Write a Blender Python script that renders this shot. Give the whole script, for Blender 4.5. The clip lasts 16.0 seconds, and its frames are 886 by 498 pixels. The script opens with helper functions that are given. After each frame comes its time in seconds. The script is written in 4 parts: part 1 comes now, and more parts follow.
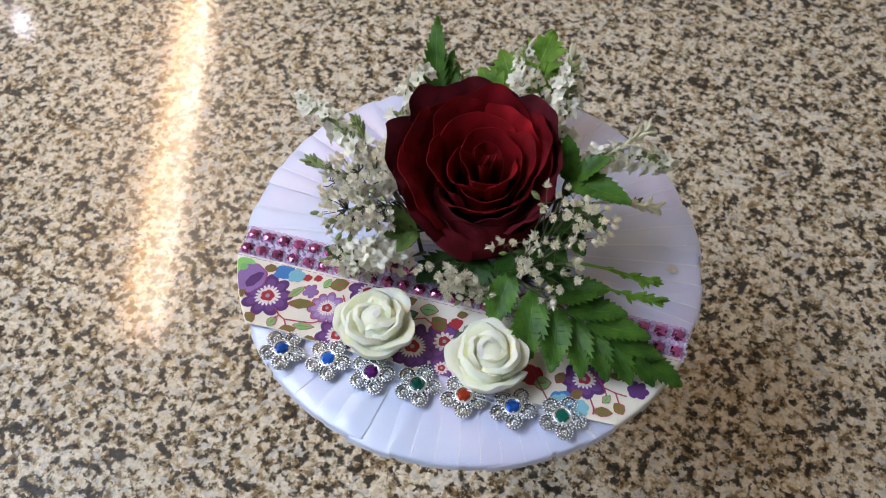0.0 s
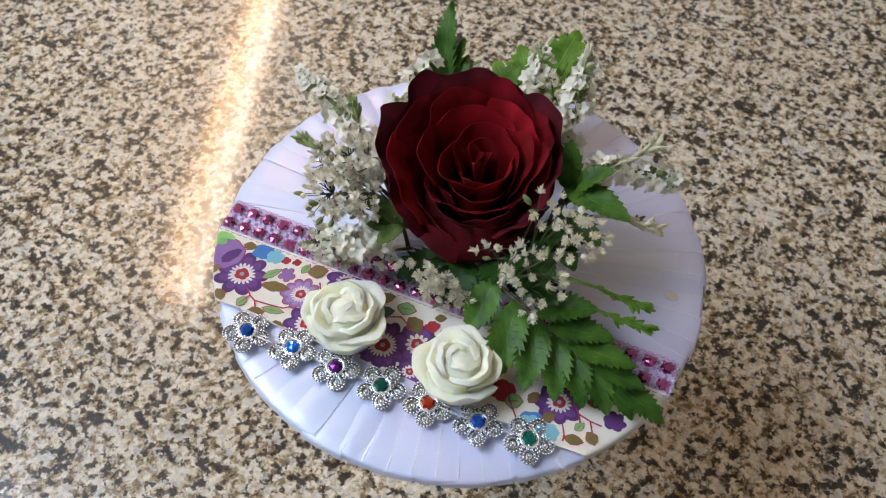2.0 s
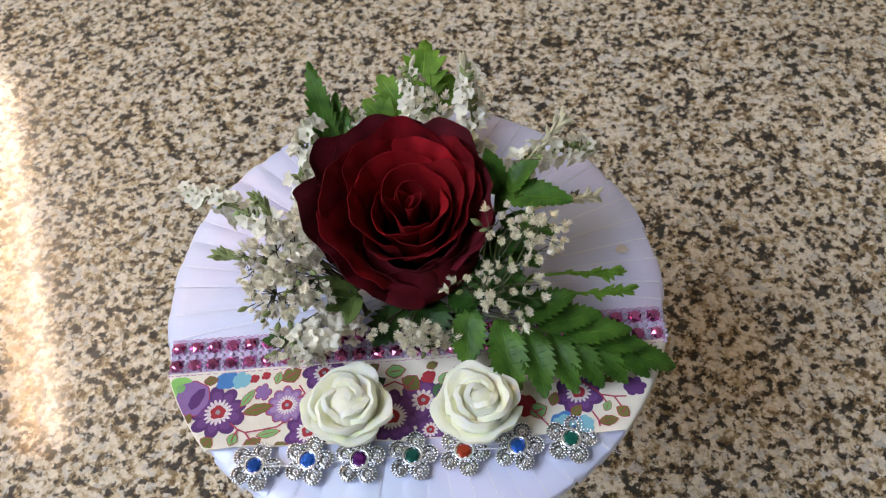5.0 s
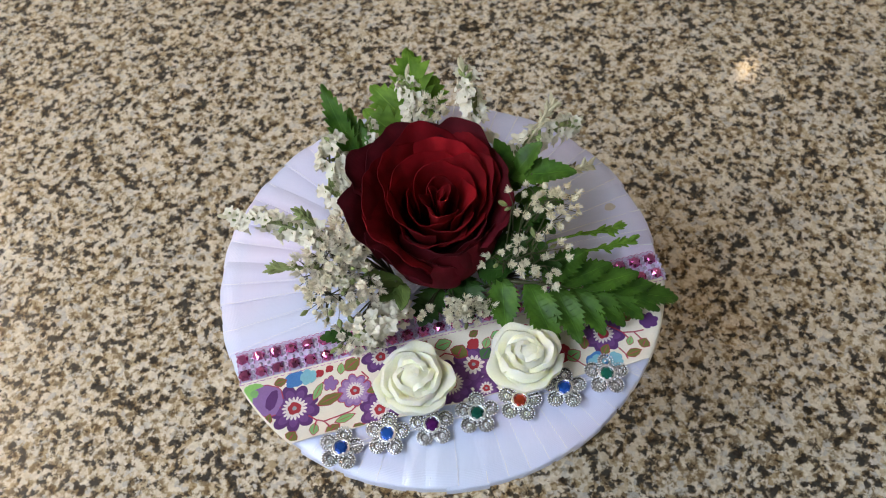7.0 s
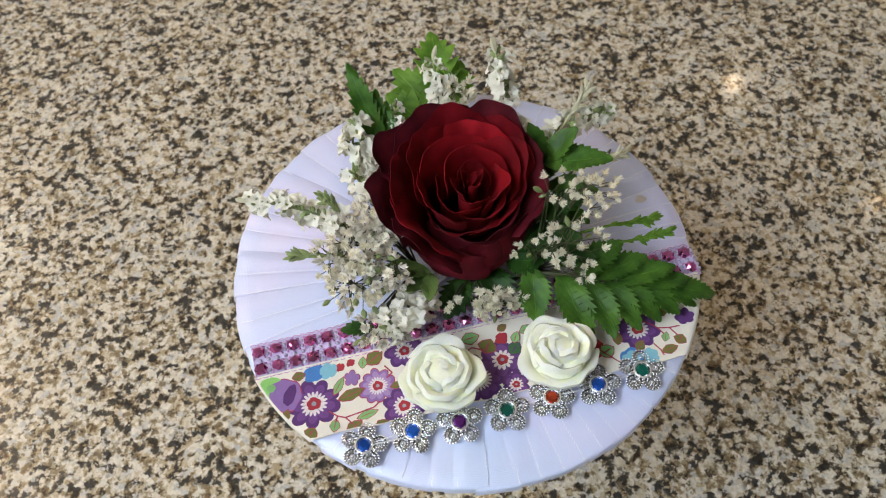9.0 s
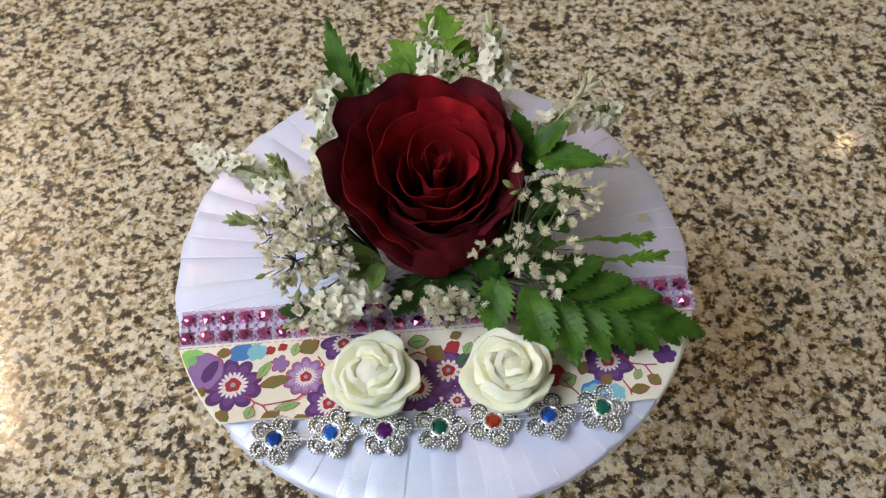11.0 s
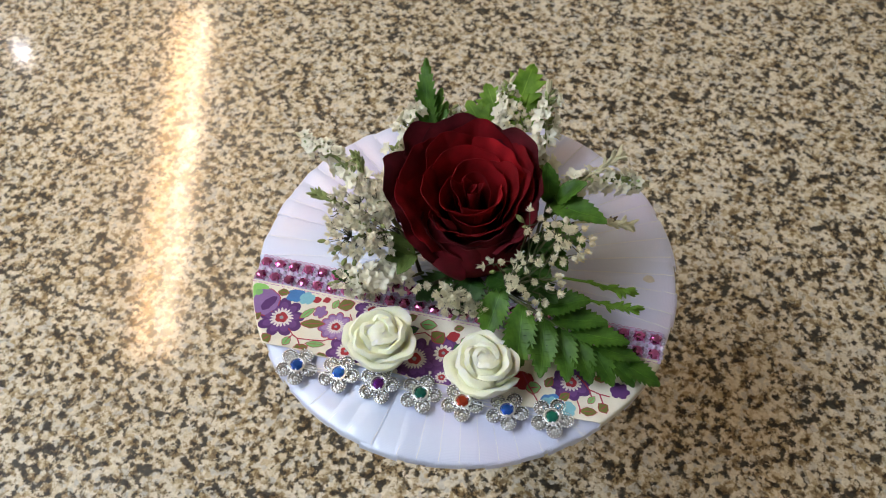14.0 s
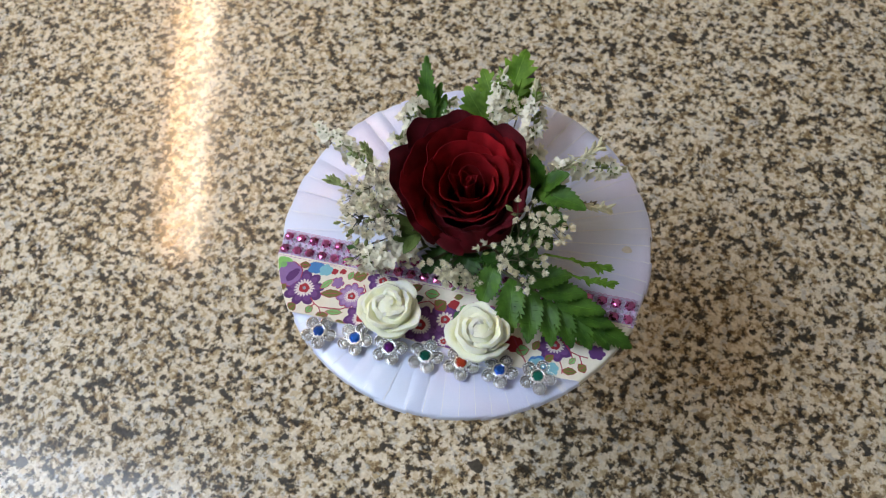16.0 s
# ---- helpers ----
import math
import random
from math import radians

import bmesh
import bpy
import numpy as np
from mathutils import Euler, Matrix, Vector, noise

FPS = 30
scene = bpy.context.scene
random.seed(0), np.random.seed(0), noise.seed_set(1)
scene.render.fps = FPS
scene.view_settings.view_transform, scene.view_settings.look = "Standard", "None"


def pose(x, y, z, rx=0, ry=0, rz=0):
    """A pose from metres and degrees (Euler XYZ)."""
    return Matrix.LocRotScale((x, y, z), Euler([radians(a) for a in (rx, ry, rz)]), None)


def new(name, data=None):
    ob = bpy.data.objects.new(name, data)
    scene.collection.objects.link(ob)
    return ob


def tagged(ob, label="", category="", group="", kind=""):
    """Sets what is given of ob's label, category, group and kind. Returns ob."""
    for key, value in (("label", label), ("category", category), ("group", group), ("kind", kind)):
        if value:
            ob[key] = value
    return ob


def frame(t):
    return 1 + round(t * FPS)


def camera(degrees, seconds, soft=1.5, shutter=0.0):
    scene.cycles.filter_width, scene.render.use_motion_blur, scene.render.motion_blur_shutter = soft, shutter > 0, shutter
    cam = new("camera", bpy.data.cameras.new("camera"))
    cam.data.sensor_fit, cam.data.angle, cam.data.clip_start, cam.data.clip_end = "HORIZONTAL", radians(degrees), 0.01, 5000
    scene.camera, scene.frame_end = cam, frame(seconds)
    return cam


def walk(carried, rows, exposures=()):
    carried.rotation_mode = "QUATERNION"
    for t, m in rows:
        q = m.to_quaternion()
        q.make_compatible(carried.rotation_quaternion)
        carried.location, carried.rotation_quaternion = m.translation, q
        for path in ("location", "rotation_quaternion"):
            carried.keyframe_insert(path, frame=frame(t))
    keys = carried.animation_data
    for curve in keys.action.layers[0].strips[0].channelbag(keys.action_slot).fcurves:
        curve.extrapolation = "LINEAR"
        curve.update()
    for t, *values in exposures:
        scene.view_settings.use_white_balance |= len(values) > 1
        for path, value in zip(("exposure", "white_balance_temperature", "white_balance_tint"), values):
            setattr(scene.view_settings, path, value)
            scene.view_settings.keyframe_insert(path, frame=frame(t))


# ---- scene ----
cam = camera(53.6, 16.0, 1.1)
cam.data.dof.use_dof = True
cam.data.dof.focus_distance = 0.26
cam.data.dof.aperture_fstop = cam.data.lens * 0.001 / 0.0011
PATH = [
    (0, 0.03424, -0.15070, 0.34444, 15.902, -54.578, -0.876),
    (0.5, 0.03793, -0.14960, 0.33598, 18.205, -55.211, 0.236),
    (1, 0.03819, -0.15287, 0.33609, 19.570, -55.178, 1.207),
    (1.5, 0.04288, -0.14524, 0.33460, 20.465, -54.717, 1.683),
    (2, 0.04767, -0.13807, 0.33267, 21.128, -54.547, 1.473),
    (2.5, 0.04923, -0.12528, 0.32997, 21.334, -54.984, -0.639),
    (3, 0.04362, -0.12057, 0.32171, 19.431, -55.743, -2.940),
    (3.5, 0.03424, -0.11906, 0.32330, 15.345, -56.262, -4.676),
    (4, 0.02040, -0.12109, 0.32712, 11.222, -56.006, -5.724),
    (4.5, 0.01617, -0.12663, 0.33371, 6.153, -55.358, -6.260),
    (7, -0.02520, -0.13972, 0.36632, -11.001, -57.738, -5.188),
    (7.5, -0.04255, -0.15996, 0.39592, -14.171, -56.960, -3.842),
    (8, -0.04585, -0.16965, 0.40443, -14.491, -56.375, -3.384),
    (8.5, -0.04154, -0.14896, 0.37217, -13.971, -56.734, -2.737),
    (9, -0.03779, -0.13521, 0.35323, -13.135, -57.052, -2.653),
    (11.5, -0.00126, -0.13225, 0.32595, -1.071, -55.340, -2.975),
    (12, -0.00240, -0.13739, 0.33763, 0.718, -55.091, -3.670),
    (12.5, 0.00225, -0.14616, 0.34676, 3.729, -54.872, -3.308),
    (13, 0.01204, -0.15210, 0.35631, 7.655, -54.618, -2.996),
    (13.5, 0.02793, -0.15376, 0.36716, 12.004, -54.181, -2.940),
    (14, 0.04015, -0.16146, 0.36708, 16.319, -53.974, -3.421),
    (14.5, 0.05331, -0.17568, 0.38168, 20.178, -53.240, -4.325),
    (15, 0.06247, -0.18278, 0.40132, 20.819, -52.847, -4.706),
    (15.5, 0.05599, -0.17344, 0.41476, 20.606, -55.600, -5.366),
    (16, 0.04752, -0.15339, 0.41482, 20.201, -61.289, -7.432),
]
walk(cam, [(t, pose(x, y, z, 90 + pitch, 0, yaw) @ pose(0, 0, 0, 0, 0, roll)) for t, x, y, z, yaw, pitch, roll in PATH],
     ((0.0, 0.30, 6480, 21), (4.5, 0.32, 6600, 21.5), (7.0, 0.30, 6740, 19), (9.0, 0.38, 6760, 18), (11.5, 0.34, 7200, 17), (15.2, 0.30, 7060, 17), (16.0, 0.26, 6680, 17)))

# ---- light: a closed room; cool ceiling panel, warm twin tube, two small spots
PANEL, TUBE_A, TUBE_B, SPOT, WARM_SPOT = 8.2, 46.0, 68.0, 260.0, 150.0
world = bpy.data.worlds.new("world")
scene.world = world
world.use_nodes = True
world.node_tree.nodes["Background"].inputs[0].default_value = (0.75, 0.82, 1.0, 1)
world.node_tree.nodes["Background"].inputs[1].default_value = 0.4


# ---- node helpers
def nodes_of(name, rough=0.5, metal=0.0, base=(0.8, 0.8, 0.8)):
    m = bpy.data.materials.new(name)
    m.use_nodes = True
    b = m.node_tree.nodes["Principled BSDF"]
    b.inputs["Base Color"].default_value = (*base, 1)
    b.inputs["Roughness"].default_value = rough
    b.inputs["Metallic"].default_value = metal
    return m, m.node_tree, b


def node(tree, kind, **values):
    n = tree.nodes.new(kind)
    for k, v in values.items():
        n.inputs[k.replace("_", " ")].default_value = v
    return n


def ramp(tree, source, stops, mode="LINEAR"):
    r = tree.nodes.new("ShaderNodeValToRGB")
    r.color_ramp.interpolation = mode
    e = r.color_ramp.elements
    while len(e) < len(stops):
        e.new(0.5)
    for el, (at, c) in zip(e, stops):
        el.position, el.color = at, (*c, 1)
    tree.links.new(source, r.inputs[0])
    return r.outputs[0]


def mix(tree, how, factor, a, b):
    n = tree.nodes.new("ShaderNodeMix")
    n.data_type, n.blend_type = "RGBA", how
    for socket, v in ((n.inputs[0], factor), (n.inputs[6], a), (n.inputs[7], b)):
        if isinstance(v, (int, float)):
            socket.default_value = v
        elif isinstance(v, tuple):
            socket.default_value = (*v, 1)
        else:
            tree.links.new(v, socket)
    return n.outputs[2]


def place_of(tree, which="Object"):
    return tree.nodes.new("ShaderNodeTexCoord").outputs[which]


def noisy(tree, where, scale, detail=3.0, rough=0.5):
    n = node(tree, "ShaderNodeTexNoise", Scale=scale, Detail=detail, Roughness=rough)
    tree.links.new(where, n.inputs["Vector"])
    return n.outputs["Fac"]


def bump(tree, b, height, strength, distance):
    n = node(tree, "ShaderNodeBump", Strength=strength, Distance=distance)
    tree.links.new(height, n.inputs["Height"])
    tree.links.new(n.outputs[0], b.inputs["Normal"])


def plain(name, base, rough=0.5, metal=0.0, vary=0.12, scale=900.0, relief=0.0, spread=0.0):
    """A colour with grain at two scales; spread: how far single objects differ."""
    m, tree, b = nodes_of(name, rough, metal, base)
    at = place_of(tree)
    fine, wide = noisy(tree, at, scale, 4), noisy(tree, at, scale / 7, 2)
    both = mix(tree, "MIX", 0.5, ramp(tree, fine, [(0.3, (1 - vary,) * 3), (0.7, (1 + vary,) * 3)]), ramp(tree, wide, [(0.3, (1 - vary,) * 3), (0.7, (1 + vary,) * 3)]))
    colour = mix(tree, "MULTIPLY", 1.0, base, both)
    if spread:
        info = tree.nodes.new("ShaderNodeObjectInfo")
        colour = mix(tree, "MULTIPLY", 1.0, colour, ramp(tree, info.outputs["Random"], [(0, (1 - spread,) * 3), (1, (1 + spread,) * 3)]))
    tree.links.new(colour, b.inputs["Base Color"])
    if relief:
        bump(tree, b, fine, 0.6, relief)
    return m


def glow(name, colour, strength):
    m, tree, b = nodes_of(name, 0.4, 0, (0.8, 0.8, 0.8))
    b.inputs["Emission Color"].default_value = (*colour, 1)
    b.inputs["Emission Strength"].default_value = strength
    return m


def sheer(m, tint, amount):
    """Lets some light shine through a thin petal or leaf."""
    tree = m.node_tree
    b, out = tree.nodes["Principled BSDF"], tree.nodes["Material Output"]
    t = tree.nodes.new("ShaderNodeBsdfTranslucent")
    base = b.inputs["Base Color"]
    if base.links:
        tree.links.new(mix(tree, "MULTIPLY", 1.0, base.links[0].from_socket, tint), t.inputs["Color"])
    else:
        t.inputs["Color"].default_value = (*tint, 1)
    n = tree.nodes.new("ShaderNodeMixShader")
    n.inputs[0].default_value = amount
    tree.links.new(b.outputs[0], n.inputs[1])
    tree.links.new(t.outputs[0], n.inputs[2])
    tree.links.new(n.outputs[0], out.inputs["Surface"])
    return m


# ---- materials
def granite():
    """Polished stone: angular cream, ochre and grey grains under scattered dark mica."""
    m, tree, b = nodes_of("granite", 0.34)
    at = place_of(tree)
    def shifted(x, y, z, k=0.0016):
        # a little warped, so that grains get ragged outlines
        n = node(tree, "ShaderNodeTexNoise", Scale=620.0, Detail=2.0)
        tree.links.new(at, n.inputs["Vector"])
        w = node(tree, "ShaderNodeVectorMath")
        w.operation = "MULTIPLY_ADD"
        tree.links.new(n.outputs["Color"], w.inputs[0])
        w.inputs[1].default_value = (k, k, k)
        w.inputs[2].default_value = (x, y, z)
        o = node(tree, "ShaderNodeVectorMath")
        tree.links.new(w.outputs[0], o.inputs[0])
        tree.links.new(at, o.inputs[1])
        return o.outputs[0]
    def grains(where, scale):
        n = node(tree, "ShaderNodeTexVoronoi", Scale=scale)
        tree.links.new(where, n.inputs["Vector"])
        parts = tree.nodes.new("ShaderNodeSeparateXYZ")
        tree.links.new(n.outputs["Color"], parts.inputs[0])
        return parts.outputs
    def weigh(p, q, k, c):
        n = node(tree, "ShaderNodeMath")
        n.operation = "MULTIPLY_ADD"
        tree.links.new(q, n.inputs[0])
        n.inputs[1].default_value, n.inputs[2].default_value = k, c
        o = node(tree, "ShaderNodeMath")
        tree.links.new(n.outputs[0], o.inputs[0])
        tree.links.new(p, o.inputs[1])
        return o.outputs[0]
    # feldspar and quartz grains, two to three millimetres
    big = grains(shifted(5.3, 0.7, 1.1), 400.0)
    ground = ramp(tree, big[0], [(0.0, (0.46, 0.36, 0.21)), (0.10, (0.62, 0.52, 0.36)), (0.26, (0.73, 0.66, 0.52)), (0.50, (0.81, 0.75, 0.63)), (0.72, (0.75, 0.70, 0.59)), (0.88, (0.62, 0.60, 0.55)), (1.0, (0.54, 0.53, 0.50))])
    ground = mix(tree, "MULTIPLY", 1.0, ground, ramp(tree, noisy(tree, at, 600.0, 4, 0.6), [(0.3, (0.76, 0.73, 0.68)), (0.62, (1.06, 1.06, 1.06))]))
    # brown grains with ragged rims
    tan = weigh(noisy(tree, shifted(2.2, 6.1, 3.3), 245.0, 3, 0.6), grains(shifted(1.2, 6.1, 3.3, 0.002), 430.0)[1], 0.20, -0.10)
    colour = mix(tree, "MULTIPLY", 1.0, ground, ramp(tree, tan, [(0.30, (0.30, 0.23, 0.15)), (0.38, (0.46, 0.38, 0.27)), (0.44, (0.80, 0.75, 0.66)), (0.50, (1.0, 1.0, 1.0))]))
    # dark mica in clusters
    clusters = noisy(tree, shifted(0.7, 2.9, 0.1, 0.0), 90.0, 3, 0.6)
    mica = weigh(noisy(tree, shifted(4.7, 2.9, 0.1), 265.0, 2, 0.55), grains(shifted(8.2, 4.4, 0.9, 0.0022), 500.0)[0], 0.26, -0.13)
    mica = weigh(mica, clusters, 0.7, -0.35)
    colour = mix(tree, "MULTIPLY", 1.0, colour, ramp(tree, mica, [(0.31, (0.06, 0.06, 0.062)), (0.38, (0.14, 0.12, 0.095)), (0.42, (0.38, 0.33, 0.26)), (0.47, (0.85, 0.82, 0.76)), (0.52, (1.0, 1.0, 1.0))]))
    wide = ramp(tree, noisy(tree, at, 11.0, 3), [(0.3, (0.90, 0.88, 0.85)), (0.7, (1.0, 0.99, 0.97))])
    colour = mix(tree, "MULTIPLY", 1.0, colour, wide)
    tree.links.new(colour, b.inputs["Base Color"])
    b.inputs["Specular IOR Level"].default_value = 0.35
    b.inputs["Coat Weight"].default_value = 0.5
    b.inputs["Coat Roughness"].default_value = 0.085
    bump(tree, b, noisy(tree, at, 300.0, 2), 0.02, 0.0003)
    return m


def satin():
    m, tree, b = nodes_of("white_satin", 0.34)
    uv = place_of(tree, "UV")
    at = place_of(tree)
    weave = node(tree, "ShaderNodeTexWave", Scale=2.2, Distortion=0.6, Detail=1.0)
    weave.bands_direction = "Y"
    tree.links.new(uv, weave.inputs["Vector"])
    twill = node(tree, "ShaderNodeTexWave", Scale=1.8, Distortion=0.5)
    twill.bands_direction = "DIAGONAL"
    tree.links.new(uv, twill.inputs["Vector"])
    tint = ramp(tree, noisy(tree, at, 20.0, 2), [(0.34, (0.73, 0.82, 1.0)), (0.5, (0.77, 0.81, 1.0)), (0.66, (0.88, 0.81, 0.98))])
    info = tree.nodes.new("ShaderNodeObjectInfo")
    tint = mix(tree, "MULTIPLY", 1.0, tint, ramp(tree, info.outputs["Random"], [(0, (0.93, 0.94, 0.96)), (1, (1.0, 1.0, 1.0))]))
    colour = mix(tree, "MULTIPLY", 0.4, tint, ramp(tree, weave.outputs["Fac"], [(0, (0.86, 0.86, 0.9)), (1, (1, 1, 1))]))
    tree.links.new(colour, b.inputs["Base Color"])
    b.inputs["Specular IOR Level"].default_value = 0.75
    b.inputs["Coat Weight"].default_value = 1.0
    b.inputs["Coat Roughness"].default_value = 0.28
    b.inputs["Sheen Weight"].default_value = 0.2
    b.inputs["Sheen Roughness"].default_value = 0.3
    high = mix(tree, "ADD", 0.5, weave.outputs["Fac"], twill.outputs["Fac"])
    stretch = node(tree, "ShaderNodeMapping")
    stretch.inputs["Scale"].default_value = (0.10, 0.035, 1.0)
    tree.links.new(uv, stretch.inputs["Vector"])
    folds = noisy(tree, stretch.outputs[0], 2.2, 3)
    wide = node(tree, "ShaderNodeBump", Strength=0.8, Distance=0.0007)
    tree.links.new(folds, wide.inputs["Height"])
    thin = node(tree, "ShaderNodeBump", Strength=0.25, Distance=0.0001)
    tree.links.new(high, thin.inputs["Height"])
    tree.links.new(wide.outputs[0], thin.inputs["Normal"])
    tree.links.new(thin.outputs[0], b.inputs["Normal"])
    return m


def velvet(name, deep, bright, rim):
    """Rose petal: fine veins and a darker rim."""
    m, tree, b = nodes_of(name, 0.72)
    uv = place_of(tree, "UV")
    part_uv = tree.nodes.new("ShaderNodeSeparateXYZ")
    tree.links.new(uv, part_uv.inputs[0])
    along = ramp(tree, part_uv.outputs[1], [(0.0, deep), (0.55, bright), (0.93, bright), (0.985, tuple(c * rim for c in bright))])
    info = tree.nodes.new("ShaderNodeObjectInfo")
    colour = mix(tree, "MULTIPLY", 1.0, along, ramp(tree, info.outputs["Random"], [(0, (0.7, 0.65, 0.65)), (1, (1.15, 1.1, 1.1))]))
    at = place_of(tree)
    colour = mix(tree, "MULTIPLY", 1.0, colour, ramp(tree, noisy(tree, at, 170.0, 3), [(0.3, (0.6, 0.6, 0.62)), (0.7, (1.2, 1.2, 1.2))]))
    tree.links.new(colour, b.inputs["Base Color"])
    b.inputs["Sheen Weight"].default_value = 0.06
    b.inputs["Sheen Tint"].default_value = (0.9, 0.12, 0.16, 1)
    b.inputs["Specular IOR Level"].default_value = 0.16
    veins = node(tree, "ShaderNodeTexWave", Scale=9.0, Distortion=2.0, Detail=2.0)
    tree.links.new(uv, veins.inputs["Vector"])
    bump(tree, b, veins.outputs["Fac"], 0.08, 0.0001)
    return m


def leaf_green(name, dark, light, rough=0.38):
    m, tree, b = nodes_of(name, rough)
    uv = place_of(tree, "UV")
    at = place_of(tree)
    base = ramp(tree, noisy(tree, at, 190.0, 4), [(0.3, dark), (0.72, light)])
    info = tree.nodes.new("ShaderNodeObjectInfo")
    base = mix(tree, "MULTIPLY", 1.0, base, ramp(tree, info.outputs["Random"], [(0, (0.75, 0.78, 0.7)), (1, (1.15, 1.12, 1.1))]))
    part_uv = tree.nodes.new("ShaderNodeSeparateXYZ")
    tree.links.new(uv, part_uv.inputs[0])
    # pale midrib and faint side veins
    base = mix(tree, "MULTIPLY", 1.0, base, ramp(tree, part_uv.outputs[0], [(0.0, (1.0, 1.0, 1.0)), (0.45, (0.92, 0.92, 0.92)), (0.475, (0.8, 0.8, 0.8)), (0.49, (1.35, 1.3, 1.4)), (0.51, (1.35, 1.3, 1.4)), (0.525, (0.8, 0.8, 0.8)), (0.55, (0.92, 0.92, 0.92)), (1.0, (1.0, 1.0, 1.0))]))
    vein = node(tree, "ShaderNodeTexWave", Scale=3.0, Distortion=6.0, Detail=3.0)
    vein.bands_direction = "DIAGONAL"
    tree.links.new(uv, vein.inputs["Vector"])
    base = mix(tree, "MULTIPLY", 0.25, base, ramp(tree, vein.outputs["Fac"], [(0, (0.75, 0.75, 0.7)), (0.6, (1.1, 1.1, 1.1))]))
    tree.links.new(base, b.inputs["Base Color"])
    b.inputs["Specular IOR Level"].default_value = 0.3
    bump(tree, b, vein.outputs["Fac"], 0.25, 0.0001)
    return m


GRANITE, SATIN = granite(), satin()
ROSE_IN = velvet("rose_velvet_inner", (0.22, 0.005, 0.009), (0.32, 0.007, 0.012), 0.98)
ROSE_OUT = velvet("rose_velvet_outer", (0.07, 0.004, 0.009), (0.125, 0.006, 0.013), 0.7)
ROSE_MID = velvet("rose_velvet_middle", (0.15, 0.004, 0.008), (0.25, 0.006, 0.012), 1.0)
FERN = leaf_green("fern_green", (0.028, 0.095, 0.011), (0.10, 0.24, 0.028), 0.5)
# fern green brightened to offset the dim light on the upright tip
FERN_LIT = leaf_green("lit_fern_green", (0.035, 0.12, 0.012), (0.11, 0.27, 0.03), 0.5)
LEAF_OLIVE = leaf_green("olive_leaf_green", (0.05, 0.095, 0.02), (0.13, 0.20, 0.05), 0.55)
LEAF_LIGHT = leaf_green("light_leaf_green", (0.09, 0.22, 0.018), (0.23, 0.43, 0.055), 0.6)
LEAF_DARK = leaf_green("dark_leaf_green", (0.014, 0.055, 0.008), (0.05, 0.14, 0.020), 0.5)
FLORET = plain("gypsophila_white", (0.93, 0.885, 0.72), 0.6, vary=0.08, scale=700, spread=0.1)
FLORET_DRY = plain("drying_gypsophila_cream", (0.91, 0.85, 0.71), 0.65, vary=0.15, scale=700, spread=0.25)
PAPER = plain("papery_white_petal", (0.95, 0.915, 0.77), 0.5, vary=0.06, scale=500, spread=0.06)
DRY = plain("dried_cream_bud", (0.62, 0.58, 0.38), 0.6, vary=0.2, scale=600, spread=0.15)
DRY_BROWN = plain("dry_brown_needle", (0.075, 0.05, 0.028), 0.6, vary=0.3, scale=500, spread=0.2)
STEM = plain("thin_brown_green_stem", (0.065, 0.07, 0.028), 0.6, vary=0.3, scale=300)
BUD_GREEN = plain("pale_green_calyx", (0.27, 0.33, 0.12), 0.55, vary=0.25, scale=500, spread=0.2)
for petal_material, tint, amount in ((PAPER, (1.0, 1.0, 0.97), 0.25), (FLORET, (1.0, 1.0, 0.95), 0.25), (LEAF_LIGHT, (1.5, 1.6, 0.7), 0.3), (FERN_LIT, (1.3, 1.4, 0.7), 0.25), (FERN, (1.2, 1.3, 0.7), 0.12), (ROSE_IN, (1.3, 0.8, 0.8), 0.24), (ROSE_MID, (1.3, 0.8, 0.8), 0.25)):
    sheer(petal_material, tint, amount)
FOAM = plain("cream_foam", (0.97, 0.98, 0.72), 0.75, vary=0.04, scale=1500, relief=0.00012)
FOAM.node_tree.nodes["Principled BSDF"].inputs["Subsurface Weight"].default_value = 0.65
FOAM.node_tree.nodes["Principled BSDF"].inputs["Subsurface Radius"].default_value = (0.0030, 0.0030, 0.0018)
FOAM.node_tree.nodes["Principled BSDF"].inputs["Subsurface Scale"].default_value = 1.0
SILVER = plain("silver_plate", (0.94, 0.95, 0.96), 0.2, 1.0, vary=0.12, scale=1200)
# darker silver paints the shade of the gaps between the charm beads
SILVER_DARK = plain("gap_shade_silver", (0.38, 0.38, 0.39), 0.22, 1.0, vary=0.25, scale=1200)
BOWL_METAL = plain("warm_gold_metal", (0.62, 0.50, 0.33), 0.14, 1.0, vary=0.06, scale=60)
NET = plain("mauve_net_plastic", (0.56, 0.24, 0.46), 0.5, 0.0, vary=0.15, scale=900)
NET_BASE = plain("lilac_backing", (0.62, 0.54, 0.74), 0.2, vary=0.15, scale=900)
CLOTH = plain("cream_printed_cotton", (0.86, 0.80, 0.66), 0.85, vary=0.05, scale=2200, relief=0.00008)
BOARD = plain("white_card", (0.75, 0.74, 0.76), 0.7)
# wall and floor tones are chosen for the fill light they bounce
WALL = plain("pale_fill_wall", (0.78, 0.77, 0.76), 0.8, vary=0.04, scale=30)
FLOOR = plain("pale_fill_floor", (0.25, 0.225, 0.19), 0.5, vary=0.15, scale=20)
CEIL = plain("white_ceiling_paint", (0.8, 0.79, 0.76), 0.85, vary=0.03, scale=30)
HOUSING = plain("white_enamel", (0.8, 0.78, 0.72), 0.4, vary=0.03, scale=60)
THREAD = plain("clear_white_thread", (0.9, 0.9, 0.93), 0.3)
